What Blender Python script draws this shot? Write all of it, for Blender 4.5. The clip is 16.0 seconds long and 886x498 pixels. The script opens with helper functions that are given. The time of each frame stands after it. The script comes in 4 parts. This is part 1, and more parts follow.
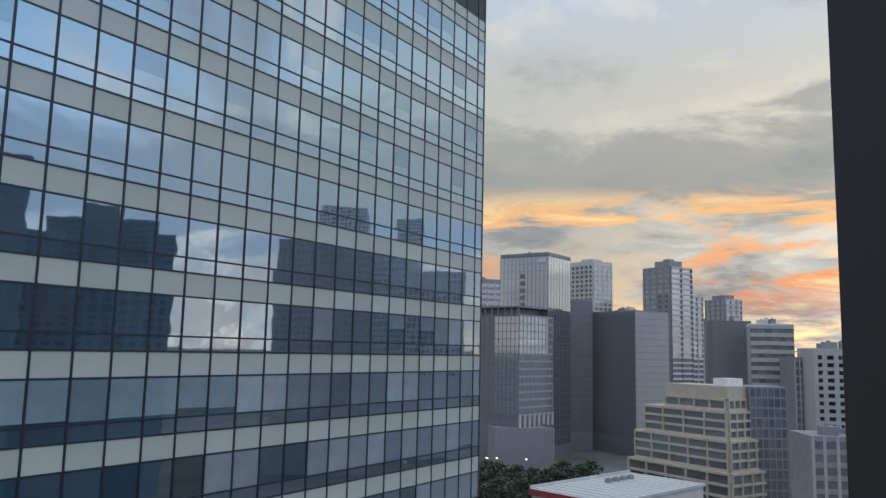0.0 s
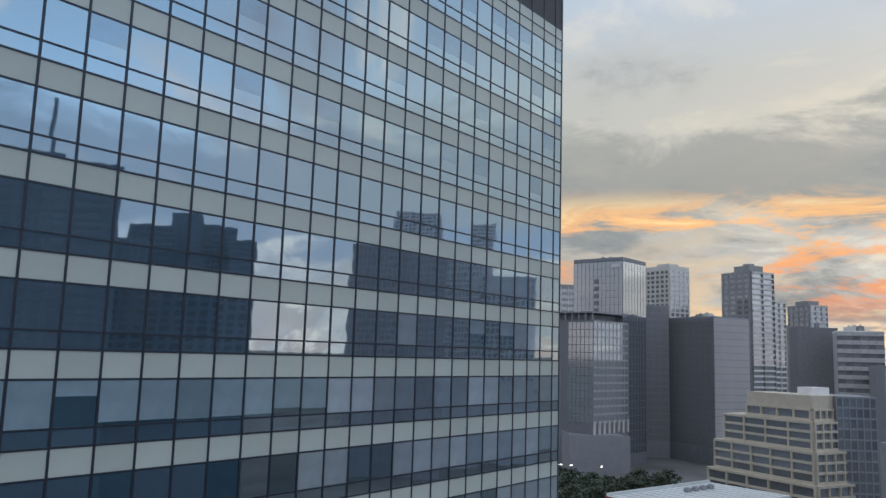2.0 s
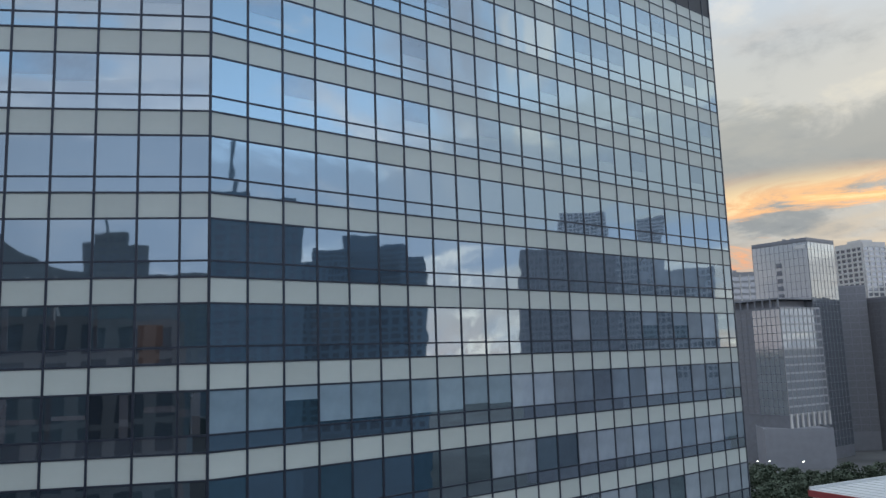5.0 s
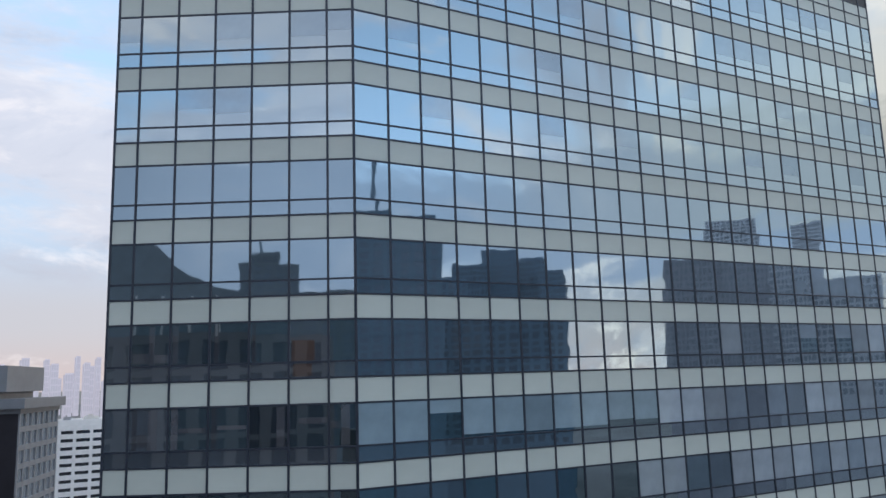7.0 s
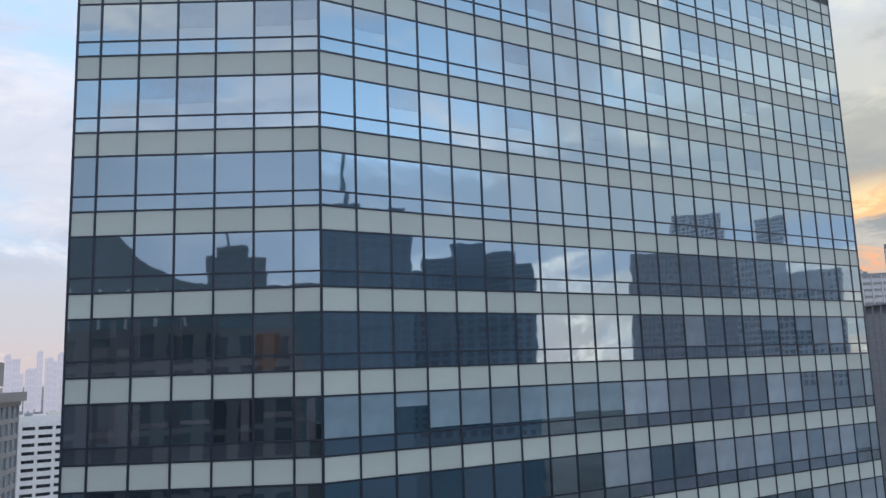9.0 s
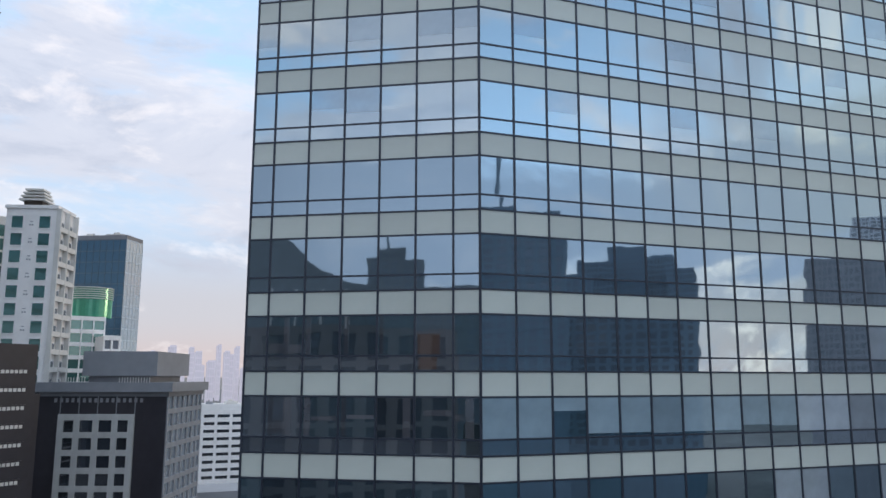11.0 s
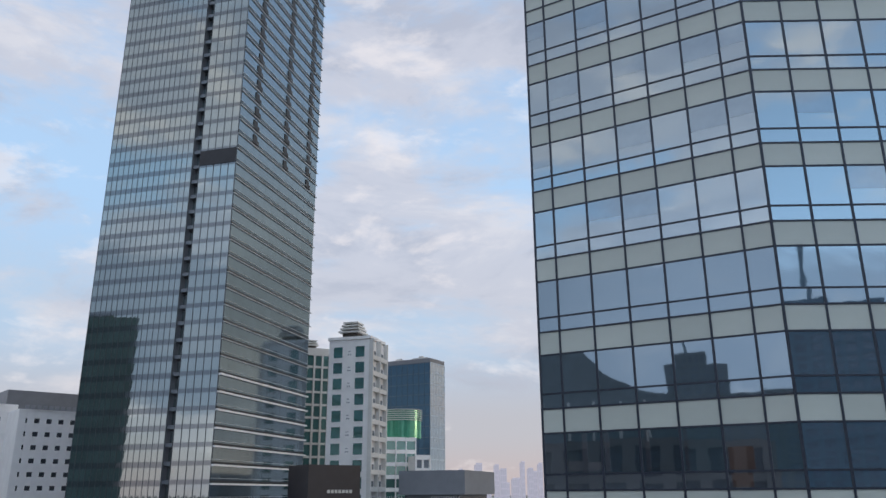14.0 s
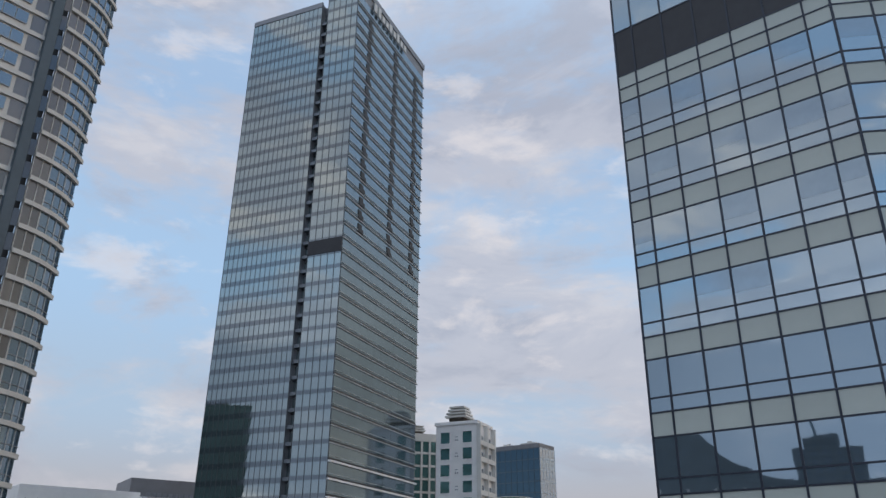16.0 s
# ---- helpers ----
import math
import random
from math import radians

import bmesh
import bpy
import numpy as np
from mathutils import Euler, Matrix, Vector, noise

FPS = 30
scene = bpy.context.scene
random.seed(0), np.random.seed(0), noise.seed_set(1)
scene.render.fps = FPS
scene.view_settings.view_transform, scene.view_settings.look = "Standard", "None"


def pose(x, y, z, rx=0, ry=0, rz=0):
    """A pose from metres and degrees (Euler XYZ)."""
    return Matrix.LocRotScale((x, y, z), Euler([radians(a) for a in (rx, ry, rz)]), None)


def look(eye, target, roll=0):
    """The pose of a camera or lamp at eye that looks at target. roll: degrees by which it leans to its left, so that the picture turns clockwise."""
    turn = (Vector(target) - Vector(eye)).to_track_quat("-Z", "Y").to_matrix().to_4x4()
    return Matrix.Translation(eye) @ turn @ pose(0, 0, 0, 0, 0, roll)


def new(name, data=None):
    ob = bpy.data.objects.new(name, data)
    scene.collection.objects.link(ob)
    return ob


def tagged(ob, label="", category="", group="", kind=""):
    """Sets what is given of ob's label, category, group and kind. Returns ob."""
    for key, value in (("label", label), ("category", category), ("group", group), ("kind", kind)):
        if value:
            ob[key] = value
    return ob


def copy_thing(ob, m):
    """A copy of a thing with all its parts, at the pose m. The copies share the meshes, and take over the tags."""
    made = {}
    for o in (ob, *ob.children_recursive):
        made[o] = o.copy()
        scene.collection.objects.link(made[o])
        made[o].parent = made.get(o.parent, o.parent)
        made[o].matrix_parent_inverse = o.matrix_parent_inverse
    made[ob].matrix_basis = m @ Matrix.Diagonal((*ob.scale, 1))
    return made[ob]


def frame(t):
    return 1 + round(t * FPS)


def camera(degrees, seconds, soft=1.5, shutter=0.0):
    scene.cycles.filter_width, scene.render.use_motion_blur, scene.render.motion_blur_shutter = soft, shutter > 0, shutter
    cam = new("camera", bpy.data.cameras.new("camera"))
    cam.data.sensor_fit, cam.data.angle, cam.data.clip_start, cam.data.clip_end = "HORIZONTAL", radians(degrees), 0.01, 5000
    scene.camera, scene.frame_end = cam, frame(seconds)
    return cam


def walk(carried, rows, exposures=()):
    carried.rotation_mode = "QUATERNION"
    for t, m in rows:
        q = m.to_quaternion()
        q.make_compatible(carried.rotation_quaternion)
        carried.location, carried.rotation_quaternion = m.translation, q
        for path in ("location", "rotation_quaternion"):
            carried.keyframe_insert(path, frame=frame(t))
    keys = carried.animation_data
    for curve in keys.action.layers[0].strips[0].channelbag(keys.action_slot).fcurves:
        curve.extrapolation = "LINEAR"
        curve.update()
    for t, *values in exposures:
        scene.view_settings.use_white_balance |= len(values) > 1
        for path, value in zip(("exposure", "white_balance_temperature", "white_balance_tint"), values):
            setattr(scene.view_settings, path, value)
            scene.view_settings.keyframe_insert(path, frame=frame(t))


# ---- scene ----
cam = camera(59.21, 16.0)
EYE = 58.0  # the eye's height over the street
# seconds; x, y, z off the middle of the walk; yaw, pitch, roll
ROWS = [
    (0.0, 3.904, 2.521, 0.593, -55.52, 7.39, -1.25),
    (0.5, 2.479, 2.385, 0.503, -53.79, 7.05, -1.93),
    (1.0, 2.533, 2.314, 0.538, -51.69, 7.12, -2.34),
    (1.5, 2.569, 2.324, 0.581, -50.65, 7.48, -1.88),
    (2.0, 2.571, 2.291, 0.544, -50.29, 7.63, -1.72),
    (2.5, 2.486, 2.196, 0.560, -50.38, 7.33, -1.83),
    (3.0, 2.577, 2.349, 0.570, -50.52, 7.21, -2.08),
    (3.5, 2.561, 2.298, 0.572, -50.15, 7.39, -2.01),
    (4.0, -0.072, 0.185, -0.015, -48.52, 7.84, -0.81),
    (4.5, 0.079, 0.048, 0.023, -43.48, 7.92, 0.81),
    (5.0, 0.066, 0.017, 0.031, -37.58, 8.07, 1.93),
    (7.5, -0.110, -0.205, 0.011, -27.11, 9.49, 1.54),
    (8.0, 0.194, -0.122, 0.002, -29.93, 8.85, 2.06),
    (10.5, -0.138, -0.223, -0.009, -24.25, 9.19, 0.69),
    (11.0, -0.154, -0.254, -0.011, -18.42, 9.27, -0.11),
    (11.5, -0.000, -0.083, -0.013, -12.08, 9.06, -0.32),
    (12.0, 0.068, -0.033, 0.025, -5.46, 9.40, 0.41),
    (12.5, 0.086, 0.045, -0.008, -1.48, 10.65, 0.45),
    (13.0, 0.025, -0.051, 0.017, 0.65, 12.22, 0.19),
    (13.5, 0.038, -0.082, 0.068, 2.39, 14.51, 0.20),
    (14.0, 0.022, -0.015, 0.091, 3.10, 17.44, 0.29),
    (14.5, 0.047, -0.035, 0.069, 3.38, 19.33, -0.02),
    (15.0, -0.002, -0.082, 0.050, 5.33, 20.14, -0.00),
    (15.5, 0.022, -0.014, 0.029, 8.38, 21.41, -0.19),
    (16.0, 0.100, -0.005, -0.004, 10.85, 23.48, -0.49),
]
walk(cam, [(t, pose(x, y, EYE + z, 90 + pitch, roll, yaw)) for t, x, y, z, yaw, pitch, roll in ROWS], [(0.0, 0.24), (3.5, 0.26), (5.0, 0.40), (7.0, 0.53), (11.5, 0.57), (12.5, 0.50), (14.0, 0.29), (15.0, 0.15), (16.0, 0.1)])

# ---- sky and sun ----
SUN_AZ, SUN_EL = 80.0, 7.0  # degrees clockwise from +y, and up

world = bpy.data.worlds.new("evening_sky")
scene.world = world
world.use_nodes = True
wn, wl = world.node_tree.nodes, world.node_tree.links
wn.clear()


def wmath(op, a, b=None, c=None, clamp=False):
    n = wn.new("ShaderNodeMath")
    n.operation, n.use_clamp = op, clamp
    for i, v in enumerate((a, b, c)):
        if v is None:
            continue
        if isinstance(v, (int, float)):
            n.inputs[i].default_value = v
        else:
            wl.new(v, n.inputs[i])
    return n.outputs[0]


def wramp(fac, stops, mode="EASE"):
    n = wn.new("ShaderNodeValToRGB")
    n.color_ramp.interpolation = mode
    e = n.color_ramp.elements
    while len(e) < len(stops):
        e.new(0.5)
    for el, (p, c) in zip(e, stops):
        el.position = p
        el.color = (*c, 1) if isinstance(c, tuple) else (c, c, c, 1)
    wl.new(fac, n.inputs[0])
    return n.outputs[0]


def wmix(fac, a, b, blend="MIX"):
    n = wn.new("ShaderNodeMix")
    n.data_type, n.blend_type = "RGBA", blend
    for i, v in ((0, fac), (6, a), (7, b)):
        if isinstance(v, tuple):
            n.inputs[i].default_value = (*v, 1)
        elif isinstance(v, (int, float)):
            n.inputs[i].default_value = v
        else:
            wl.new(v, n.inputs[i])
    return n.outputs[2]


def wnoise(vec, scale, detail=6, rough=0.55, dist=0.0):
    n = wn.new("ShaderNodeTexNoise")
    n.inputs["Scale"].default_value = scale
    n.inputs["Detail"].default_value = detail
    n.inputs["Roughness"].default_value = rough
    n.inputs["Distortion"].default_value = dist
    wl.new(vec, n.inputs["Vector"])
    return n.outputs[0]


def wvec(x, y, z):
    n = wn.new("ShaderNodeCombineXYZ")
    for i, v in enumerate((x, y, z)):
        if isinstance(v, (int, float)):
            n.inputs[i].default_value = v
        else:
            wl.new(v, n.inputs[i])
    return n.outputs[0]


tc = wn.new("ShaderNodeTexCoord")
sep = wn.new("ShaderNodeSeparateXYZ")
wl.new(tc.outputs["Generated"], sep.inputs[0])
dx, dy, dz = sep.outputs
up = wmath("MAXIMUM", dz, 0.0)
# how near the sun's side: 0 away from it, 1 towards it
sx, sy = math.sin(radians(SUN_AZ)), math.cos(radians(SUN_AZ))
side = wmath("ADD", wmath("MULTIPLY", dx, sx), wmath("MULTIPLY", dy, sy))
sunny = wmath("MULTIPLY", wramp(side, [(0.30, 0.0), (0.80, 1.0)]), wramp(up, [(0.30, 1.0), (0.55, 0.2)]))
# clear air
clear_far = wramp(up, [(0.0, (0.50, 0.43, 0.45)), (0.08, (0.46, 0.46, 0.52)), (0.20, (0.43, 0.56, 0.73)), (0.34, (0.41, 0.60, 0.85)), (0.55, (0.38, 0.54, 0.78)), (0.90, (0.80, 0.90, 1.05))])
clear_sun = wramp(up, [(0.0, (0.30, 0.27, 0.27)), (0.09, (0.28, 0.27, 0.28)), (0.17, (0.36, 0.34, 0.31)), (0.28, (0.46, 0.47, 0.45)), (0.60, (0.52, 0.56, 0.60)), (0.90, (0.95, 1.0, 1.05))])
clear = wmix(sunny, clear_far, clear_sun)
nishita = wn.new("ShaderNodeTexSky")
nishita.sky_type, nishita.sun_disc = "NISHITA", False
nishita.sun_elevation, nishita.sun_rotation = radians(SUN_EL), radians(SUN_AZ)
air = wmix(0.12, clear, wmix(1.0, nishita.outputs[0], (0.1, 0.1, 0.1), "MULTIPLY"))
# cloud sheets, flattened towards the horizon
depth = wmath("ADD", up, 0.16)
cx, cy = wmath("DIVIDE", dx, depth), wmath("DIVIDE", dy, depth)
flat = wvec(cx, cy, 3.7)
dome = wvec(wmath("MULTIPLY", dx, 2.6), wmath("MULTIPLY", dy, 2.6), wmath("MULTIPLY", dz, 6.5))
sheet = wmix(sunny, dome, flat)
mass = wramp(wnoise(sheet, 0.85, 9, 0.60, 0.25), [(0.44, 0.0), (0.57, 1.0)])
puffs = wramp(wnoise(sheet, 2.3, 9, 0.60, 0.25), [(0.53, 0.0), (0.66, 1.0)])
# cloud bodies are grey below and bright at their thin edges
body = wnoise(sheet, 1.5, 8, 0.62, 0.4)
cloud_far = wramp(body, [(0.34, (0.62, 0.60, 0.63)), (0.48, (0.51, 0.51, 0.57)), (0.60, (0.41, 0.42, 0.49)), (0.72, (0.37, 0.39, 0.46))])
cloud_sun = wramp(body, [(0.34, (0.62, 0.60, 0.54)), (0.46, (0.44, 0.44, 0.42)), (0.58, (0.25, 0.27, 0.28)), (0.70, (0.18, 0.20, 0.215))])
clouds = wmix(sunny, cloud_far, cloud_sun)
high = wramp(up, [(0.55, 1.0), (0.90, 0.25)])
cover = wmath("MULTIPLY", high, wmath("MULTIPLY", mass, wmath("ADD", 0.80, wmath("MULTIPLY", sunny, 0.15))))
sky = wmix(cover, air, clouds)
south = wramp(wmath("MULTIPLY", dy, -1.0), [(0.10, 0.0), (0.45, 1.0)])
glint = wmath("MULTIPLY", wmath("MULTIPLY", puffs, high), wmath("ADD", wmath("MULTIPLY", south, 0.30), wmath("SUBTRACT", 0.42, wmath("MULTIPLY", sunny, 0.07))))
sky = wmix(glint, sky, wmix(sunny, (0.80, 0.75, 0.75), (0.72, 0.66, 0.52)))
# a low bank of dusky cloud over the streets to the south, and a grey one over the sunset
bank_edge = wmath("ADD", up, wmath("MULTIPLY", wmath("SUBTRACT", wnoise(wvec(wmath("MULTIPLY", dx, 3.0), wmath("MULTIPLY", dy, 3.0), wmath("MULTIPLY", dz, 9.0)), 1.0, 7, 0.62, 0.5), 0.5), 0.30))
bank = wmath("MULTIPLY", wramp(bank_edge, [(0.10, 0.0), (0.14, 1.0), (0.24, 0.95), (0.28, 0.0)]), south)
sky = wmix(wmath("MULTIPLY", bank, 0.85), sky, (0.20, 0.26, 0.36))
grey_edge = wmath("ADD", up, wmath("MULTIPLY", wmath("SUBTRACT", wnoise(wvec(wmath("MULTIPLY", dx, 4.0), wmath("MULTIPLY", dy, 4.0), wmath("MULTIPLY", dz, 14.0)), 1.0, 8, 0.62, 0.6), 0.5), 0.22))
grey_bank = wmath("MULTIPLY", wramp(grey_edge, [(0.15, 0.0), (0.20, 1.0), (0.27, 0.9), (0.31, 0.0)]), sunny)
sky = wmix(wmath("MULTIPLY", grey_bank, 0.8), sky, (0.27, 0.285, 0.28))
# the south of the sky, behind the viewer, is the brighter half this evening
half = wramp(wmath("ADD", wmath("MULTIPLY", dx, 0.30), wmath("MULTIPLY", dy, -0.95)), [(0.05, 0.0), (0.58, 1.0)])
half = wmath("MULTIPLY", half, wramp(up, [(0.22, 1.0), (0.50, 0.25), (0.62, 0.25), (0.85, 1.0)]))
sky = wmix(1.0, sky, wmix(half, (1.0, 1.0, 1.0), (1.95, 1.95, 1.95)), "MULTIPLY")
# low streaks of cloud lit orange from below, on the sun's side
streaks = wnoise(wvec(wmath("MULTIPLY", dx, 5.0), wmath("MULTIPLY", dy, 5.0), wmath("MULTIPLY", dz, 26.0)), 1.0, 9, 0.66, 0.6)
low = wramp(up, [(0.03, 0.0), (0.10, 1.0), (0.17, 1.0), (0.215, 0.0)])
near_sun = wramp(side, [(0.84, 0.0), (0.95, 1.0)])
lit = wmath("MULTIPLY", wmath("MULTIPLY", wramp(streaks, [(0.46, 0.0), (0.58, 1.0)]), low), near_sun)
fire = wmix(wramp(up, [(0.05, 0.0), (0.20, 1.0)]), (0.80, 0.26, 0.10), (0.92, 0.52, 0.22))
fire = wmix(wramp(streaks, [(0.57, 0.0), (0.68, 1.0)]), fire, (1.0, 0.70, 0.34))
sky = wmix(wmath("MULTIPLY", lit, 0.9), sky, fire)
# below the horizon: dull ground haze
sky = wmix(wmath("LESS_THAN", dz, -0.002), sky, (0.16, 0.17, 0.18))
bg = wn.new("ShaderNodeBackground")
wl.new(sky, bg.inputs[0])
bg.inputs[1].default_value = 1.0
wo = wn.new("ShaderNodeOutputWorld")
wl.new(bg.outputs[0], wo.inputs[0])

sun_lamp = bpy.data.lights.new("sun", "SUN")
sun_lamp.energy, sun_lamp.angle, sun_lamp.color = 0.3, radians(12), (1.0, 0.78, 0.56)
sun_ob = new("sun", sun_lamp)
sun_dir = Vector((math.sin(radians(SUN_AZ)) * math.cos(radians(SUN_EL)), math.cos(radians(SUN_AZ)) * math.cos(radians(SUN_EL)), math.sin(radians(SUN_EL))))
sun_ob.matrix_world = look(sun_dir * 900 + Vector((0, 0, EYE)), (0, 0, EYE))


# ---- materials ----
def surface(name, colour, rough=0.6, metal=0.0, vary=0.12, grain=1.5, spec=0.5, bump=0.0, island=0.0, stain=0.0):
    """A plain surface with two scales of tone, grime streaks and a slight relief."""
    m = bpy.data.materials.new(name)
    m.use_nodes = True
    n, l = m.node_tree.nodes, m.node_tree.links
    b = n["Principled BSDF"]
    tcn = n.new("ShaderNodeTexCoord")
    mp = n.new("ShaderNodeMapping")
    l.new(tcn.outputs["Object"], mp.inputs[0])
    n1, n2 = n.new("ShaderNodeTexNoise"), n.new("ShaderNodeTexNoise")
    n1.inputs["Scale"].default_value, n2.inputs["Scale"].default_value = grain * 0.12, grain
    n1.inputs["Detail"].default_value = n2.inputs["Detail"].default_value = 4
    l.new(mp.outputs[0], n1.inputs["Vector"])
    l.new(mp.outputs[0], n2.inputs["Vector"])
    add = n.new("ShaderNodeMath")
    add.operation = "ADD"
    l.new(n1.outputs[0], add.inputs[0])
    l.new(n2.outputs[0], add.inputs[1])
    mr = n.new("ShaderNodeMapRange")
    mr.inputs["From Min"].default_value, mr.inputs["From Max"].default_value = 0.6, 1.4
    mr.inputs["To Min"].default_value, mr.inputs["To Max"].default_value = 1 - vary - stain, 1 + vary
    l.new(add.outputs[0], mr.inputs["Value"])
    fac = mr.outputs[0]
    if island:
        oi = n.new("ShaderNodeObjectInfo")
        mr2 = n.new("ShaderNodeMapRange")
        mr2.inputs["To Min"].default_value, mr2.inputs["To Max"].default_value = 1 - island, 1 + island
        l.new(oi.outputs["Random"], mr2.inputs["Value"])
        mu = n.new("ShaderNodeMath")
        mu.operation = "MULTIPLY"
        l.new(fac, mu.inputs[0])
        l.new(mr2.outputs[0], mu.inputs[1])
        fac = mu.outputs[0]
    vm = n.new("ShaderNodeVectorMath")
    vm.operation = "SCALE"
    vm.inputs[0].default_value = colour
    l.new(fac, vm.inputs["Scale"])
    l.new(vm.outputs[0], b.inputs["Base Color"])
    b.inputs["Roughness"].default_value, b.inputs["Metallic"].default_value = rough, metal
    b.inputs["Specular IOR Level"].default_value = spec
    if bump:
        bp = n.new("ShaderNodeBump")
        bp.inputs["Strength"].default_value, bp.inputs["Distance"].default_value = bump, 0.05
        l.new(n2.outputs[0], bp.inputs["Height"])
        l.new(bp.outputs[0], b.inputs["Normal"])
    return m


def mirror_glass(name, tint, inside, share, rough=0.02, ripple=0.0, vary=0.25):
    """Coated facade glass, a tinted mirror over painted colour for dim room or blind."""
    m = bpy.data.materials.new(name)
    m.use_nodes = True
    n, l = m.node_tree.nodes, m.node_tree.links
    n.remove(n["Principled BSDF"])
    gl, df, mx = n.new("ShaderNodeBsdfGlossy"), n.new("ShaderNodeBsdfDiffuse"), n.new("ShaderNodeMixShader")
    gl.inputs["Color"].default_value, gl.inputs["Roughness"].default_value = (*tint, 1), rough
    lw = n.new("ShaderNodeLayerWeight")
    lw.inputs["Blend"].default_value = 0.5
    gain = n.new("ShaderNodeMath")
    gain.operation = "MULTIPLY_ADD"
    gain.inputs[1].default_value, gain.inputs[2].default_value = 0.55, 0.97
    l.new(lw.outputs["Facing"], gain.inputs[0])
    gv = n.new("ShaderNodeVectorMath")
    gv.operation = "SCALE"
    gv.inputs[0].default_value = tint
    l.new(gain.outputs[0], gv.inputs["Scale"])
    l.new(gv.outputs[0], gl.inputs["Color"])
    oi = n.new("ShaderNodeObjectInfo")
    mr = n.new("ShaderNodeMapRange")
    mr.inputs["To Min"].default_value, mr.inputs["To Max"].default_value = 1 - vary, 1 + vary
    l.new(oi.outputs["Random"], mr.inputs["Value"])
    tcn, nz = n.new("ShaderNodeTexCoord"), n.new("ShaderNodeTexNoise")
    nz.inputs["Scale"].default_value, nz.inputs["Detail"].default_value = 0.8, 3
    l.new(tcn.outputs["Object"], nz.inputs["Vector"])
    mu = n.new("ShaderNodeMath")
    mu.operation = "MULTIPLY"
    mu2 = n.new("ShaderNodeMath")
    mu2.operation = "MULTIPLY_ADD"
    l.new(nz.outputs[0], mu2.inputs[0])
    mu2.inputs[1].default_value, mu2.inputs[2].default_value = 0.6, 0.7
    l.new(mr.outputs[0], mu.inputs[0])
    l.new(mu2.outputs[0], mu.inputs[1])
    vm = n.new("ShaderNodeVectorMath")
    vm.operation = "SCALE"
    vm.inputs[0].default_value = inside
    l.new(mu.outputs[0], vm.inputs["Scale"])
    l.new(vm.outputs[0], df.inputs["Color"])
    if ripple:
        wv = n.new("ShaderNodeTexNoise")
        wv.inputs["Scale"].default_value, wv.inputs["Detail"].default_value = 0.7, 1
        l.new(tcn.outputs["Object"], wv.inputs["Vector"])
        bp = n.new("ShaderNodeBump")
        bp.inputs["Strength"].default_value, bp.inputs["Distance"].default_value = 1.0, ripple
        l.new(wv.outputs[0], bp.inputs["Height"])
        l.new(bp.outputs[0], gl.inputs["Normal"])
    fr = n.new("ShaderNodeFresnel")
    fr.inputs["IOR"].default_value = 1.5
    ad = n.new("ShaderNodeMath")
    ad.operation, ad.use_clamp = "ADD", True
    l.new(fr.outputs[0], ad.inputs[0])
    ad.inputs[1].default_value = share
    l.new(ad.outputs[0], mx.inputs[0])
    l.new(df.outputs[0], mx.inputs[1])
    l.new(gl.outputs[0], mx.inputs[2])
    l.new(mx.outputs[0], n["Material Output"].inputs[0])
    return m


GLASS = mirror_glass("blue_coated_glass", (0.37, 0.445, 0.49), (0.12, 0.15, 0.17), 0.70, ripple=0.003)
GLASS_BLIND = mirror_glass("glass_over_drawn_blind", (0.40, 0.49, 0.54), (0.27, 0.355, 0.40), 0.30, ripple=0.002)
GLASS_SHEER = mirror_glass("glass_over_sheer_blind", (0.36, 0.45, 0.52), (0.21, 0.25, 0.28), 0.48, ripple=0.002)
GLASS_HAZE = mirror_glass("glass_over_pale_office", (0.38, 0.45, 0.50), (0.37, 0.42, 0.45), 0.40, ripple=0.003, vary=0.4)
# Dark inside colour stands in for an unlit room behind the pane.
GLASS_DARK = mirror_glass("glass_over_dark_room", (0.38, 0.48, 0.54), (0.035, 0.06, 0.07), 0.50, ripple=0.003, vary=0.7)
SPANDREL = surface("pale_grey_green_spandrel", (0.465, 0.50, 0.455), rough=0.22, vary=0.05, grain=0.8, island=0.07, stain=0.04)
MULLION = surface("navy_aluminium", (0.025, 0.032, 0.048), rough=0.4, metal=0.3, vary=0.2)
# Serves real louvres, and shadow put into colour on joints and notches.
LOUVRE_AND_SHADOW = surface("dark_louvre_and_shadow", (0.035, 0.036, 0.040), rough=0.5, metal=0.4, vary=0.2)
CONCRETE = surface("grey_concrete", (0.30, 0.30, 0.30), rough=0.85, vary=0.2, grain=0.4, bump=0.2, stain=0.1)
PALE_STONE = surface("pale_beige_stone", (0.55, 0.485, 0.385), rough=0.8, vary=0.1, grain=0.5, stain=0.08)
CREAM = surface("cream_painted_render", (0.62, 0.60, 0.56), rough=0.8, vary=0.08, grain=0.4, stain=0.1)
WHITE = surface("white_painted_render", (0.83, 0.805, 0.78), rough=0.75, vary=0.06, grain=0.4, stain=0.08)
DARK_STONE = surface("dark_brown_granite", (0.025, 0.023, 0.029), rough=0.30, vary=0.25, grain=0.6)
GREY_METAL = surface("grey_metal_panel", (0.22, 0.23, 0.25), rough=0.45, metal=0.3, vary=0.12, grain=0.5)
# Distance haze of the west is put into CHARCOAL, WEST_DARK, WEST_PANE, WEST_FLANK, GREY_PANEL.
CHARCOAL = surface("charcoal_panel", (0.165, 0.17, 0.185), rough=0.45, vary=0.2, grain=0.4)
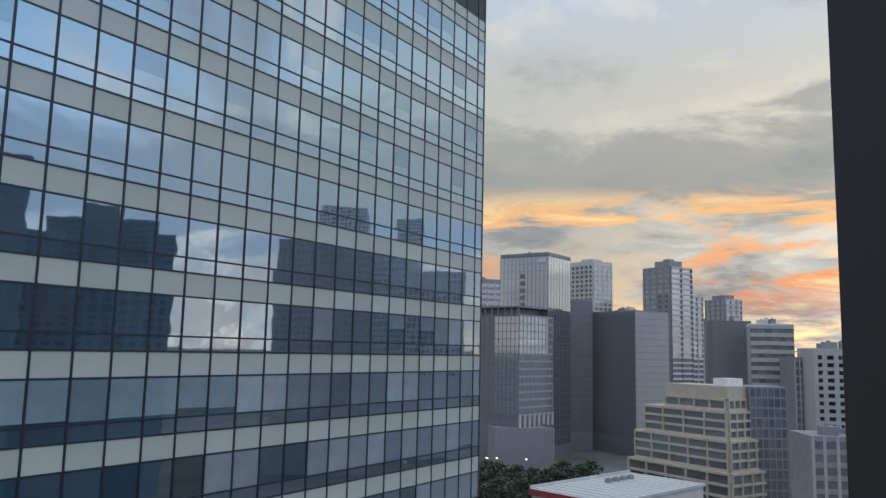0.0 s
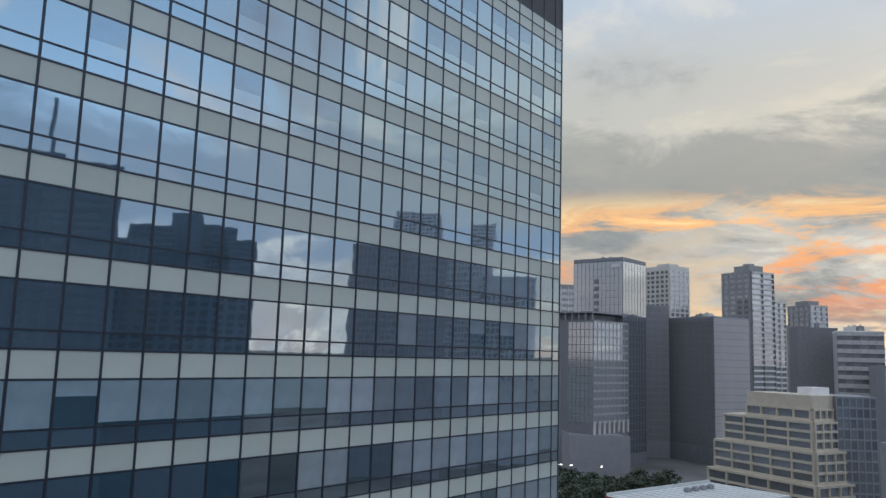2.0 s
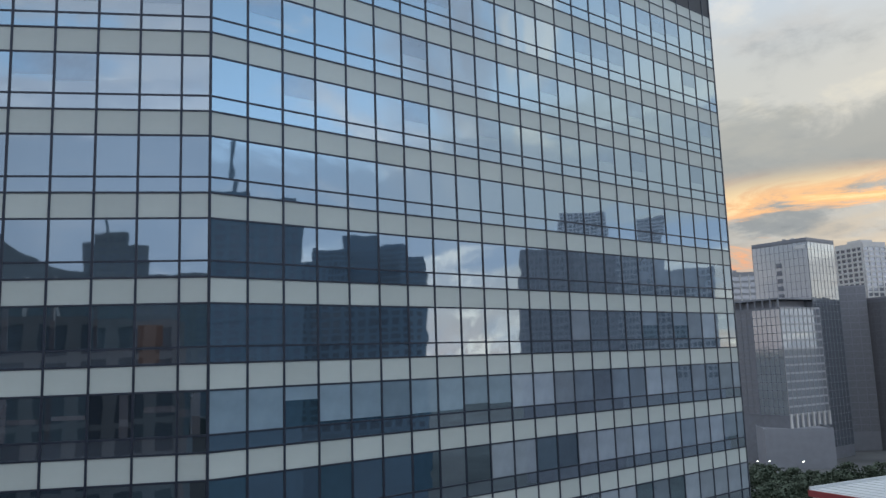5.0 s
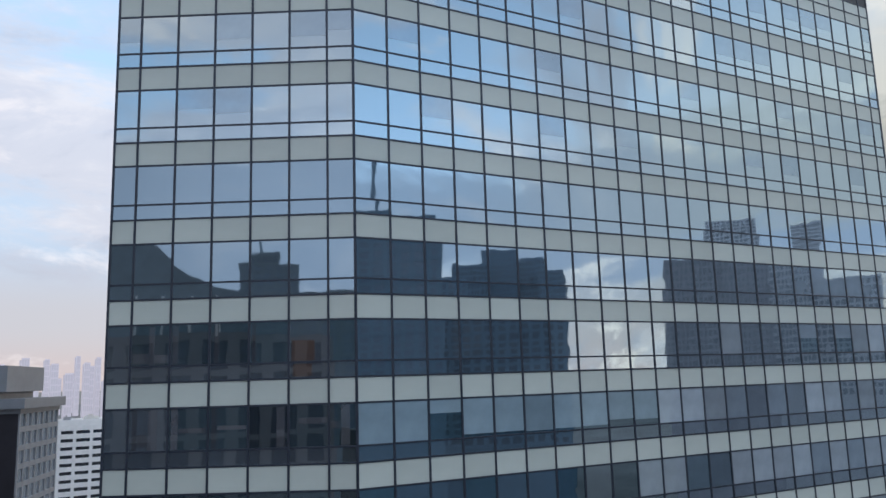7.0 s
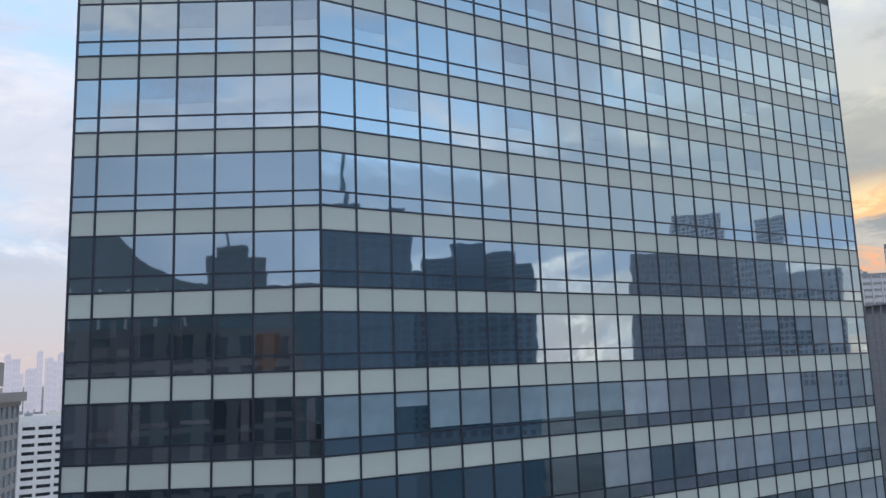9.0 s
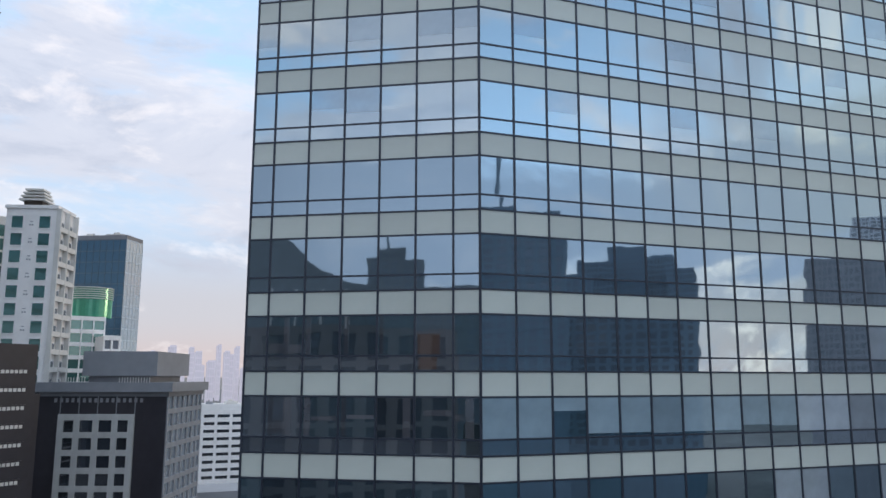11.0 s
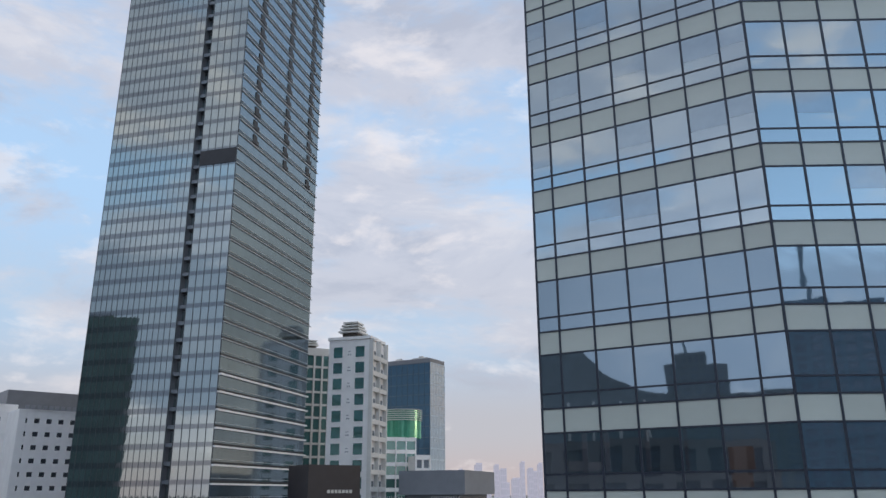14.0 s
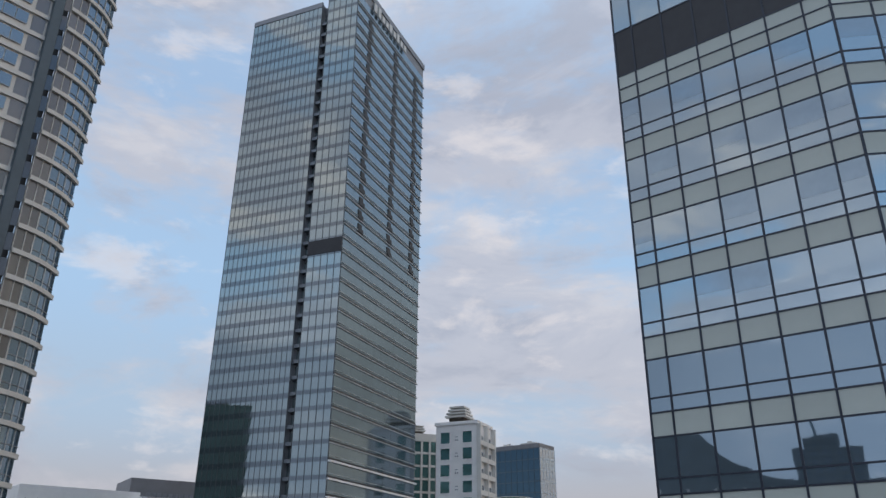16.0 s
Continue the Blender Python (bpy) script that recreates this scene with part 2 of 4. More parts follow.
WEST_DARK = surface("hazed_dark_matt_wall", (0.185, 0.185, 0.195), rough=0.7, vary=0.15, grain=0.2, spec=0.2)
WEST_PANE = mirror_glass("hazed_dark_matt_pane", (0.5, 0.55, 0.6), (0.19, 0.19, 0.20), 0.0, rough=0.25)
WEST_PALE = surface("greyed_white_render", (0.46, 0.455, 0.45), rough=0.8, vary=0.08, grain=0.3, stain=0.1)
WEST_FLANK = surface("hazed_light_grey_flank", (0.37, 0.36, 0.355), rough=0.6, vary=0.1, grain=0.1)
GREY_PANEL = surface("mid_grey_panel", (0.25, 0.255, 0.27), rough=0.6, vary=0.12, grain=0.3)
TEAL = mirror_glass("teal_window_glass", (0.5, 0.75, 0.72), (0.03, 0.09, 0.085), 0.12)
GREEN_GLASS = mirror_glass("green_crown_glass", (0.45, 0.85, 0.65), (0.04, 0.21, 0.13), 0.08, rough=0.12)
DIM_GLASS = mirror_glass("dim_grey_glass", (0.62, 0.70, 0.78), (0.17, 0.175, 0.185), 0.22)
SILVER_GLASS = mirror_glass("silver_blue_glass", (0.60, 0.65, 0.69), (0.14, 0.15, 0.16), 0.45, ripple=0.01)
HOTEL_GLASS = mirror_glass("grey_green_hotel_glass", (0.42, 0.475, 0.475), (0.07, 0.095, 0.09), 0.55, ripple=0.003)
HOTEL_BAND = mirror_glass("grey_spandrel_glass", (0.30, 0.34, 0.37), (0.05, 0.058, 0.065), 0.36, rough=0.06)
HOTEL_MULL = surface("dark_hotel_mullion", (0.07, 0.08, 0.09), rough=0.5, metal=0.2, vary=0.1)
HOTEL_FIN = surface("grey_anodised_fin", (0.15, 0.17, 0.19), rough=0.4, metal=0.3, vary=0.1)
BLUE_GLASS = mirror_glass("dark_blue_glass", (0.22, 0.42, 0.60), (0.055, 0.10, 0.14), 0.05, rough=0.12)
PALE_GLASS = mirror_glass("pale_blue_glass", (0.75, 0.85, 0.95), (0.42, 0.50, 0.57), 0.20, rough=0.1)
PALE_FIN = surface("pale_blue_grey_fin", (0.40, 0.46, 0.51), rough=0.5, vary=0.1)
GRID_STONE = surface("pale_grey_window_grid_stone", (0.40, 0.40, 0.385), rough=0.8, vary=0.1, grain=0.5, stain=0.1)
BLACK_WIN = mirror_glass("black_window_glass", (0.6, 0.65, 0.72), (0.025, 0.027, 0.032), 0.10)
BLUE_TRIM = surface("dark_blue_panel", (0.06, 0.085, 0.105), rough=0.5, vary=0.15)
RED = surface("red_fascia_paint", (0.30, 0.045, 0.045), rough=0.5)
ROOF_WHITE = surface("white_metal_roof", (0.54, 0.56, 0.55), rough=0.5, vary=0.06, grain=0.2, stain=0.1)
GROUND = surface("city_ground", (0.13, 0.133, 0.13), rough=0.9, vary=0.5, grain=0.03, stain=0.1)
ASPHALT = surface("asphalt", (0.05, 0.05, 0.052), rough=0.85, vary=0.25, grain=0.5)
LEAF = surface("dusky_leaves", (0.055, 0.075, 0.045), rough=0.8, vary=0.4, grain=0.8)
BARK = surface("bark", (0.06, 0.05, 0.04), rough=0.9, vary=0.3)
SIGN = surface("pale_sign_metal", (0.60, 0.60, 0.58), rough=0.4, metal=0.2, vary=0.05)
FRAME_DARK = surface("dark_grey_jamb_and_wall", (0.035, 0.033, 0.033), rough=0.7, vary=0.15, grain=0.5)


# ---- building kit ----
def box(bm, x0, x1, y0, y1, z0, z1):
    vs = [bm.verts.new((x, y, z)) for z in (z0, z1) for y in (y0, y1) for x in (x0, x1)]
    for f in ((0, 2, 3, 1), (4, 5, 7, 6), (0, 1, 5, 4), (1, 3, 7, 5), (3, 2, 6, 7), (2, 0, 4, 6)):
        bm.faces.new([vs[i] for i in f])
    return bm


def mesh_of(name, bm, mat, smooth=False):
    me = bpy.data.meshes.new(name)
    bm.to_mesh(me)
    bm.free()
    if mat:
        me.materials.append(mat)
    if smooth:
        for p in me.polygons:
            p.use_smooth = True
    return me


def part(name, bm, mat, parent, label="", m=None, smooth=False):
    ob = new(name, mesh_of(name, bm, mat, smooth))
    ob.parent = parent
    if m is not None:
        ob.matrix_basis = m
    if label:
        tagged(ob, label)
    return ob


def piece(name, me, parent, m):
    ob = new(name, me)
    ob.parent = parent
    ob.matrix_basis = m
    return ob


def cube(w, d, h):
    """A block standing on z 0, its front at y 0."""
    return box(bmesh.new(), 0, w, 0, d, 0, h)


def shift(x, y, z, rz=0.0):
    return pose(x, y, z, 0, 0, rz)


def thing(name, label, category, x, y, z=0.0, rz=0.0, group=""):
    e = new(name)
    e.empty_display_size = 2
    e.matrix_basis = shift(x, y, z, rz)
    return tagged(e, label, category, group)


def boxes_mesh(name, boxes, mat):
    """One mesh of many boxes, each x0, x1, y0, y1, z0, z1."""
    vs, fs = [], []
    for x0, x1, y0, y1, z0, z1 in boxes:
        k = len(vs)
        vs += [(x, y, z) for z in (z0, z1) for y in (y0, y1) for x in (x0, x1)]
        fs += [[k + q for q in f] for f in ((0, 2, 3, 1), (4, 5, 7, 6), (0, 1, 5, 4), (1, 3, 7, 5), (3, 2, 6, 7), (2, 0, 4, 6))]
    me = bpy.data.meshes.new(name)
    me.from_pydata(vs, [], fs)
    me.materials.append(mat)
    return me


def facade(parent, m, length, z0, z1, floor_h, bays, band, pier, proud, band_mat, pier_mat, pane_mat, from_z=25.0, to_z=999.0, pane_name="window", band_name="floor_band", pier_name="pier"):
    """Panes, floor bands and piers on a wall whose face is y 0 of m, seen from -y. Panes outside from_z to to_z are joined."""
    floors = max(1, int(round((z1 - z0) / floor_h)))
    fh, bay = (z1 - z0) / floors, length / bays
    pane = mesh_of(pane_name, box(bmesh.new(), 0, bay - pier, -0.06, 0.0, 0, fh - band), pane_mat)
    rest = []
    for i in range(floors):
        z = z0 + i * fh + band
        for j in range(bays):
            x = j * bay + pier / 2
            if from_z <= z <= to_z:
                piece(pane_name, pane, parent, m @ shift(x, 0, z))
            else:
                rest.append((x, x + bay - pier, -0.06, 0.0, z, z + fh - band))
    if rest:
        tagged(piece("distant_glazing", boxes_mesh("distant_glazing", rest, pane_mat), parent, m), kind="stuff")
    if band > 0:
        b = mesh_of(band_name, box(bmesh.new(), 0, length, -proud, 0.0, 0, band), band_mat)
        for i in range(floors + 1):
            piece(band_name, b, parent, m @ shift(0, 0, z0 + i * fh))
    if pier > 0:
        b = mesh_of(pier_name, box(bmesh.new(), -pier / 2, pier / 2, -proud - 0.04, 0.0, z0, z1 + band), pier_mat)
        for j in range(bays + 1):
            x = min(max(j * bay, pier / 2), length - pier / 2)
            piece(pier_name, b, parent, m @ shift(x, 0, 0))


def at(az, d):
    return d * math.sin(radians(az)), d * math.cos(radians(az))


def reach(x, y, phi, az):
    """How far from (x, y) along the heading phi the bearing az is met."""
    ux, uy = math.cos(radians(phi)), math.sin(radians(phi))
    s, c = math.sin(radians(az)), math.cos(radians(az))
    return (y * s - x * c) / (ux * c - uy * s)


class Block:
    """A box building by its near corner (bearing, distance), the bearings of its two ends, the turn of its right face away from the viewer, and its top's elevation."""

    def __init__(self, name, label, az_l, az_c, az_r, d, tilt, el, body_mat, category="building", depth=18.0, base=0.0):
        x, y = at(az_c, d)
        phi = tilt - az_c
        self.d, self.az = d, az_c
        self.lx = reach(x, y, phi, az_r) if az_r is not None else depth
        self.ly = reach(x, y, phi + 90, az_l) if az_l is not None else depth
        self.top = self.z(el)
        self.ob = thing(name, label, category, x, y, 0, phi)
        part("body", box(bmesh.new(), 0, self.lx, 0, self.ly, base, self.top), body_mat, self.ob)
        self.right = shift(0, -0.004, 0)
        self.left = shift(-0.004, self.ly, 0, -90)

    def z(self, el):
        return EYE + self.d * math.tan(radians(el))

    def block(self, name, x0, x1, y0, y1, z0, z1, mat, label=""):
        return part(name, box(bmesh.new(), x0, x1, y0, y1, z0, z1), mat, self.ob, label)

    def parapet(self, h=1.1, t=0.4, mat=None):
        bm = bmesh.new()
        box(bm, 0, self.lx, 0, t, self.top, self.top + h)
        box(bm, 0, self.lx, self.ly - t, self.ly, self.top, self.top + h)
        box(bm, 0, t, t, self.ly - t, self.top, self.top + h)
        box(bm, self.lx - t, self.lx, t, self.ly - t, self.top, self.top + h)
        return part("parapet", bm, mat or CONCRETE, self.ob)

    def plant(self, seed, n=4):
        """Tanks, lift rooms and air units on the roof."""
        r = random.Random(seed)
        for _ in range(n):
            w, d, h = r.uniform(0.08, 0.25) * self.lx, r.uniform(0.1, 0.3) * self.ly, r.uniform(1.2, 3.5)
            x, y = r.uniform(0.1, 0.65) * self.lx, r.uniform(0.1, 0.6) * self.ly
            bm = box(bmesh.new(), x, x + w, y, y + d, self.top, self.top + h)
            box(bm, x + w * 0.3, x + w * 0.5, y + d * 0.3, y + d * 0.6, self.top + h, self.top + h + 0.7)
            part("roof_unit", bm, r.choice((GREY_PANEL, CONCRETE, CREAM)), self.ob)


# ---- ground ----
bm = bmesh.new()
box(bm, -3500, 3500, -3500, 3500, -1.0, 0.0)
tagged(new("ground", mesh_of("ground", bm, GROUND)), "dark city ground of roofs, yards and roads", "ground", kind="structure")

# ---- the office tower across the street ----
CX, CY, W, H, B0 = 13.591, 35.284, 1.9229, 4.0, 65.0
ANG, TURN = 30.47, 1.70
SPAN, STRIP, VISION = 1.228, 0.76, 2.012
tower = thing("office_tower", "glass office tower with pale grey-green spandrel bands and dark mullions", "office building", CX, CY, 0, TURN)
LEN_R, LEN_L, FIRST = 23.58 * W, 6.307 * W, 0.618 * W
ca, sa = math.cos(radians(ANG)), math.sin(radians(ANG))
WALL_L = shift(-LEN_L * ca, LEN_L * sa, 0, -ANG)
part("corner_trim", box(bmesh.new(), LEN_R + 0.03, LEN_R + 0.12, -0.05, 6.0, 5, 103), GREY_METAL, tower, "grey metal corner trim")
# core behind the glass: a prism that follows both faces
bm = bmesh.new()
lx, ly = -LEN_L * ca, LEN_L * sa
outline = [(0.02, 0.12), (LEN_R - 0.05, 0.12), (LEN_R - 0.05, 30), (lx + 0.06 + 22 * sa, ly + 22 * ca), (lx + 0.06, ly + 0.12)]
lo = [bm.verts.new((x, y, 0)) for x, y in outline]
hi = [bm.verts.new((x, y, 104)) for x, y in outline]
bm.faces.new(hi)
bm.faces.new(lo[::-1])
for i in range(5):
    j = (i + 1) % 5
    bm.faces.new((lo[i], lo[j], hi[j], hi[i]))
part("core", bm, CHARCOAL, tower, "dark structure behind the glass")

rng = random.Random(4)
KLO, KHI = -5, 5


def curtain_wall(m, cols, length, blind):
    wall = part("curtain_wall", box(bmesh.new(), 0, length, 0.06, 0.10, 20, 104), MULLION, tower, "grid of coated glass and spandrel panels", m)
    sizes = {}

    def pane_mesh(kind, w, h, mat):
        key = (kind, round(w, 2), round(h, 2), mat.name)
        if key not in sizes:
            sizes[key] = mesh_of(kind, box(bmesh.new(), -w / 2, w / 2, -0.03, 0.03, -h / 2, h / 2), mat)
        return sizes[key]

    def hang(kind, x0, x1, z0, z1, mat, wobble=0.055):
        w, h = x1 - x0 - 0.06, z1 - z0 - 0.06
        piece(kind, pane_mesh(kind, w, h, mat), wall, pose((x0 + x1) / 2, 0, (z0 + z1) / 2, rng.gauss(0, wobble), 0, rng.gauss(0, wobble)))

    for k in range(KLO, KHI + 1):
        b = B0 + k * H
        for c, (x0, x1) in enumerate(zip(cols, cols[1:])):
            glass, drop = blind(k, c)
            hang("window_pane", x0, x1, b - VISION, b, glass)
            if drop:
                z0 = b - 0.05 - (VISION - 0.1) * drop
                me = pane_mesh("roller_blind", x1 - x0 - 0.14, b - 0.05 - z0, GLASS_BLIND if k == -2 else GLASS_SHEER)
                piece("roller_blind", me, wall, shift((x0 + x1) / 2, -0.006, (z0 + b - 0.05) / 2))
            hang("sill_pane", x0, x1, b - VISION - STRIP, b - VISION, GLASS)
            hang("spandrel_panel", x0, x1, b - H, b - H + SPAN, SPANDREL, 0.03)
    # above the top office floor: two short spandrel rows, the louvred plant floor, glass again
    top = B0 + KHI * H
    for c, (x0, x1) in enumerate(zip(cols, cols[1:])):
        hang("spandrel_panel", x0, x1, top, top + 0.95, SPANDREL, 0.03)
        hang("spandrel_panel", x0, x1, top + 0.95, top + 1.9, SPANDREL, 0.03)
        hang("louvre_panel", x0, x1, top + 1.9, top + 5.2, LOUVRE_AND_SHADOW, 0.0)
        for r in range(3):
            hang("crown_pane", x0, x1, top + 5.2 + 4 * r, top + 9.2 + 4 * r, GLASS)
    # lower floors, out of sight, kept simple
    bm = bmesh.new()
    for k in range(KLO - 10, KLO):
        b = B0 + k * H
        for x0, x1 in zip(cols, cols[1:]):
            box(bm, x0 + 0.03, x1 - 0.03, -0.03, 0.03, b - H + 0.03, b - H + SPAN - 0.03)
    tagged(part("lower_spandrel_face", bm, SPANDREL, wall), kind="stuff")
    bm = bmesh.new()
    for k in range(KLO - 10, KLO):
        b = B0 + k * H
        for x0, x1 in zip(cols, cols[1:]):
            box(bm, x0 + 0.03, x1 - 0.03, -0.03, 0.03, b - H + SPAN + 0.03, b - 0.03)
    tagged(part("lower_glass", bm, GLASS, wall), kind="stuff")
    post = mesh_of("mullion", box(bmesh.new(), -0.055, 0.055, -0.07, 0.05, 5, 102.2), MULLION)
    for x in cols:
        piece("mullion", post, wall, shift(x, 0, 0))
    rail = mesh_of("transom", box(bmesh.new(), 0, length, -0.06, 0.05, -0.045, 0.045), MULLION)
    for k in range(KLO, KHI + 1):
        b = B0 + k * H
        for z in (b, b - VISION, b - VISION - STRIP):
            piece("transom", rail, wall, shift(0, 0, z))
    for z in (top + 0.95, top + 1.9, top + 5.2, top + 9.2):
        piece("transom", rail, wall, shift(0, 0, z))
    return wall


def blind_right(k, c):
    """Glass kind and how far a roller blind is down, for floor k and column c."""
    if k == -2:
        if c == 2:
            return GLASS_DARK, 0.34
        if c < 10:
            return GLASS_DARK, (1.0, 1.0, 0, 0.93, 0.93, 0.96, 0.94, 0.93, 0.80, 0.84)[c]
        return (GLASS, GLASS_HAZE, GLASS_HAZE, GLASS_SHEER)[rng.randrange(4)], (0.0, 0.0, 0.0, 0.3)[rng.randrange(4)] if c > 13 else 0.0
    if k == -1 and c in (17, 19):
        return GLASS_DARK, 0.5
    if k == -1 and c > 12:
        return (GLASS, GLASS_HAZE)[rng.random() < 0.6], (0.0, 0.0, 0.0, 0.7)[rng.randrange(4)]
    if k <= -3:
        if c < 8:
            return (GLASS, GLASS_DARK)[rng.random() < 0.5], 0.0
        return (GLASS_HAZE, GLASS_SHEER, GLASS_HAZE, GLASS_DARK)[rng.randrange(4)], (0.0, 0.0, 0.0, 0.9)[rng.randrange(4)]
    if k == 0 and c > 16:
        return GLASS_SHEER, 0.0
    if k >= 2:
        return GLASS, (0.0, 0.0, 0.6, 0.72, 0.0, 0.0)[rng.randrange(6)]
    return GLASS, 0.0


def blind_left(k, c):
    if k <= -1:
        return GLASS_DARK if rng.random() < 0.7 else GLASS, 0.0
    if k >= 2:
        return GLASS, (0.0, 0.0, 0.55, 0.7)[rng.randrange(4)]
    return GLASS, 0.0


curtain_wall(shift(0, 0, 0), [i * W for i in range(24)] + [LEN_R], LEN_R, blind_right)
left_wall = curtain_wall(WALL_L, [0.0] + [FIRST + i * W for i in range(6)] + [LEN_L], LEN_L, blind_left)
# Orange panels laid on the panes' outer face.
ORANGE = mirror_glass("orange_panel_glass", (0.38, 0.44, 0.48), (0.115, 0.075, 0.055), 0.45, ripple=0.002)
upper_orange = part("office_screen", box(bmesh.new(), FIRST + 4 * W + 0.15, FIRST + 4 * W + 1.25, -0.036, -0.028, B0 - H - 1.95, B0 - H - 0.95), ORANGE, left_wall, "orange panel on the glass")
part("office_screen", box(bmesh.new(), FIRST + 4 * W + 0.2, FIRST + 4 * W + 1.1, -0.036, -0.028, B0 - H - VISION - 0.66, B0 - H - VISION - 0.08), ORANGE, left_wall, "orange panel on the glass")

PANEL_GLASS = mirror_glass("pale_panel_glass", (0.37, 0.445, 0.49), (0.10, 0.105, 0.115), 0.46, ripple=0.002, vary=0.5)


def lay_panel(name, label, k, bay, u0, u1, v0, v1):
    """A pale panel laid on the left wall's glass: floor k, bay from the wall's far end, shares of the bay and of the
    pane's height.
    """
    x0, z0 = FIRST + (bay - 1) * W, B0 + k * H - VISION
    bm = box(bmesh.new(), x0 + u0 * W, x0 + u1 * W, -0.036, -0.029, z0 + 0.06 + v0 * (VISION - 0.12), z0 + 0.06 + v1 * (VISION - 0.12))
    part(name, bm, PANEL_GLASS, left_wall, label)


# Pale strips and bands laid on the panes; nothing is built inside.
for k, bay, u0, u1 in ((-1, 2, 0.06, 0.20), (-1, 3, 0.12, 0.23), (-1, 4, 0.08, 0.17), (-1, 1, 0.46, 0.60), (-2, 2, 0.07, 0.24), (-2, 3, 0.09, 0.20), (-2, 4, 0.70, 0.90), (-2, 1, 0.10, 0.22), (-2, 1, 0.50, 0.72), (-2, 6, 0.30, 0.52)):
    lay_panel("office_pillar", "pale upright strip on the glass", k, bay, u0, u1, 0.0, 1.0)
for k, bay, u0, u1, v0, v1 in ((-1, 1, 0.04, 0.44, 0.05, 0.30), (-1, 1, 0.62, 0.95, 0.05, 0.26), (-2, 2, 0.26, 0.95, 0.40, 0.52), (-2, 3, 0.22, 0.95, 0.46, 0.56), (-2, 1, 0.24, 0.48, 0.08, 0.40), (-2, 6, 0.04, 0.28, 0.42, 0.60), (-2, 5, 0.25, 0.95, 0.55, 0.70)):
    lay_panel("office_partition", "pale level band on the glass", k, bay, u0, u1, v0, v1)

# ---- the hotel tower beyond it ----
HX, HY, HPHI = -49.0, 141.8, 77.8
hotel = thing("hotel_tower", "tall grey glass hotel tower with a dark recessed slot", "skyscraper", HX, HY, 0, HPHI)
HR, HL, HTOP, HLOW = 37.6, 30.1, EYE + 136.0, EYE + 131.8
SLOT0, SLOT1, HFLOOR, HBASE = 8.3, 10.0, 3.25, 8.0
part("body", box(bmesh.new(), 0, HR, 0, SLOT0, 0, HTOP), GREY_METAL, hotel)
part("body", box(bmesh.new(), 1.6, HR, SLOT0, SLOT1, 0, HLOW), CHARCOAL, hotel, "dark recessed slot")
part("body", box(bmesh.new(), 0, HR, SLOT1, HL, 0, HLOW), GREY_METAL, hotel)
hl = shift(-0.004, HL, 0, -90)
facade(hotel, hl, HL - SLOT1, HBASE, HLOW - 1, HFLOOR, 16, 1.05, 0.07, 0.08, HOTEL_BAND, HOTEL_MULL, HOTEL_GLASS, from_z=52, to_z=106)
facade(hotel, hl @ shift(HL - SLOT0, 0, 0), SLOT0, HBASE, HTOP - 1, HFLOOR, 5, 0.85, 0.09, 0.10, HOTEL_BAND, HOTEL_MULL, HOTEL_GLASS, from_z=52, to_z=120)
part("louvre_band", box(bmesh.new(), -0.22, -0.004, 0.1, SLOT0 - 0.1, 122.0, 125.2), LOUVRE_AND_SHADOW, hotel, "dark louvred plant floor")
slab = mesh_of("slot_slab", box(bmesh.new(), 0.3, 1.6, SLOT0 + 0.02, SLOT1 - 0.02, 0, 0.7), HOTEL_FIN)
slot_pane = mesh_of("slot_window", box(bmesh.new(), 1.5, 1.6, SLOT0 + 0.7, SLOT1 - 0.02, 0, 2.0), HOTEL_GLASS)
LEDGE = surface("pale_metal_ledge", (0.50, 0.52, 0.53), rough=0.45, metal=0.2, vary=0.1)
spur = mesh_of("floor_ledge", box(bmesh.new(), -0.12, HR + 0.45, -0.30, -0.005, 0, 0.16), LEDGE)
broad = mesh_of("floor_ledge", box(bmesh.new(), -0.12, HR + 0.45, -0.50, -0.005, -0.18, 0.16), WHITE)
sash = mesh_of("floor_ledge", box(bmesh.new(), -0.05, HR, -0.18, -0.005, 0, 0.08), LEDGE)
# Proud dark strip above each ledge; the joint's shadow is put into its colour.
shade = mesh_of("shadow_joint", box(bmesh.new(), 0, HR, -0.10, -0.005, 0, 0.46), LOUVRE_AND_SHADOW)
# Notches are proud dark boxes; their shaded depth is put into the colour.
notch = mesh_of("dark_notch", box(bmesh.new(), 0, 1.5, -0.22, -0.005, 0, 1.9), LOUVRE_AND_SHADOW)
half_notch = mesh_of("dark_notch", box(bmesh.new(), 0, 0.9, -0.18, -0.005, 0, 1.0), LOUVRE_AND_SHADOW)
HOTEL_SIDE = mirror_glass("grey_hotel_side_glass", (0.42, 0.50, 0.56), (0.06, 0.08, 0.09), 0.38, rough=0.09, ripple=0.003)
long_pane = mesh_of("window", box(bmesh.new(), 0.03, HR / 12 - 0.03, -0.05, -0.002, 0, HFLOOR - 0.5), HOTEL_SIDE)
hfloors = int((HTOP - 1 - HBASE) / HFLOOR)
hrest = []
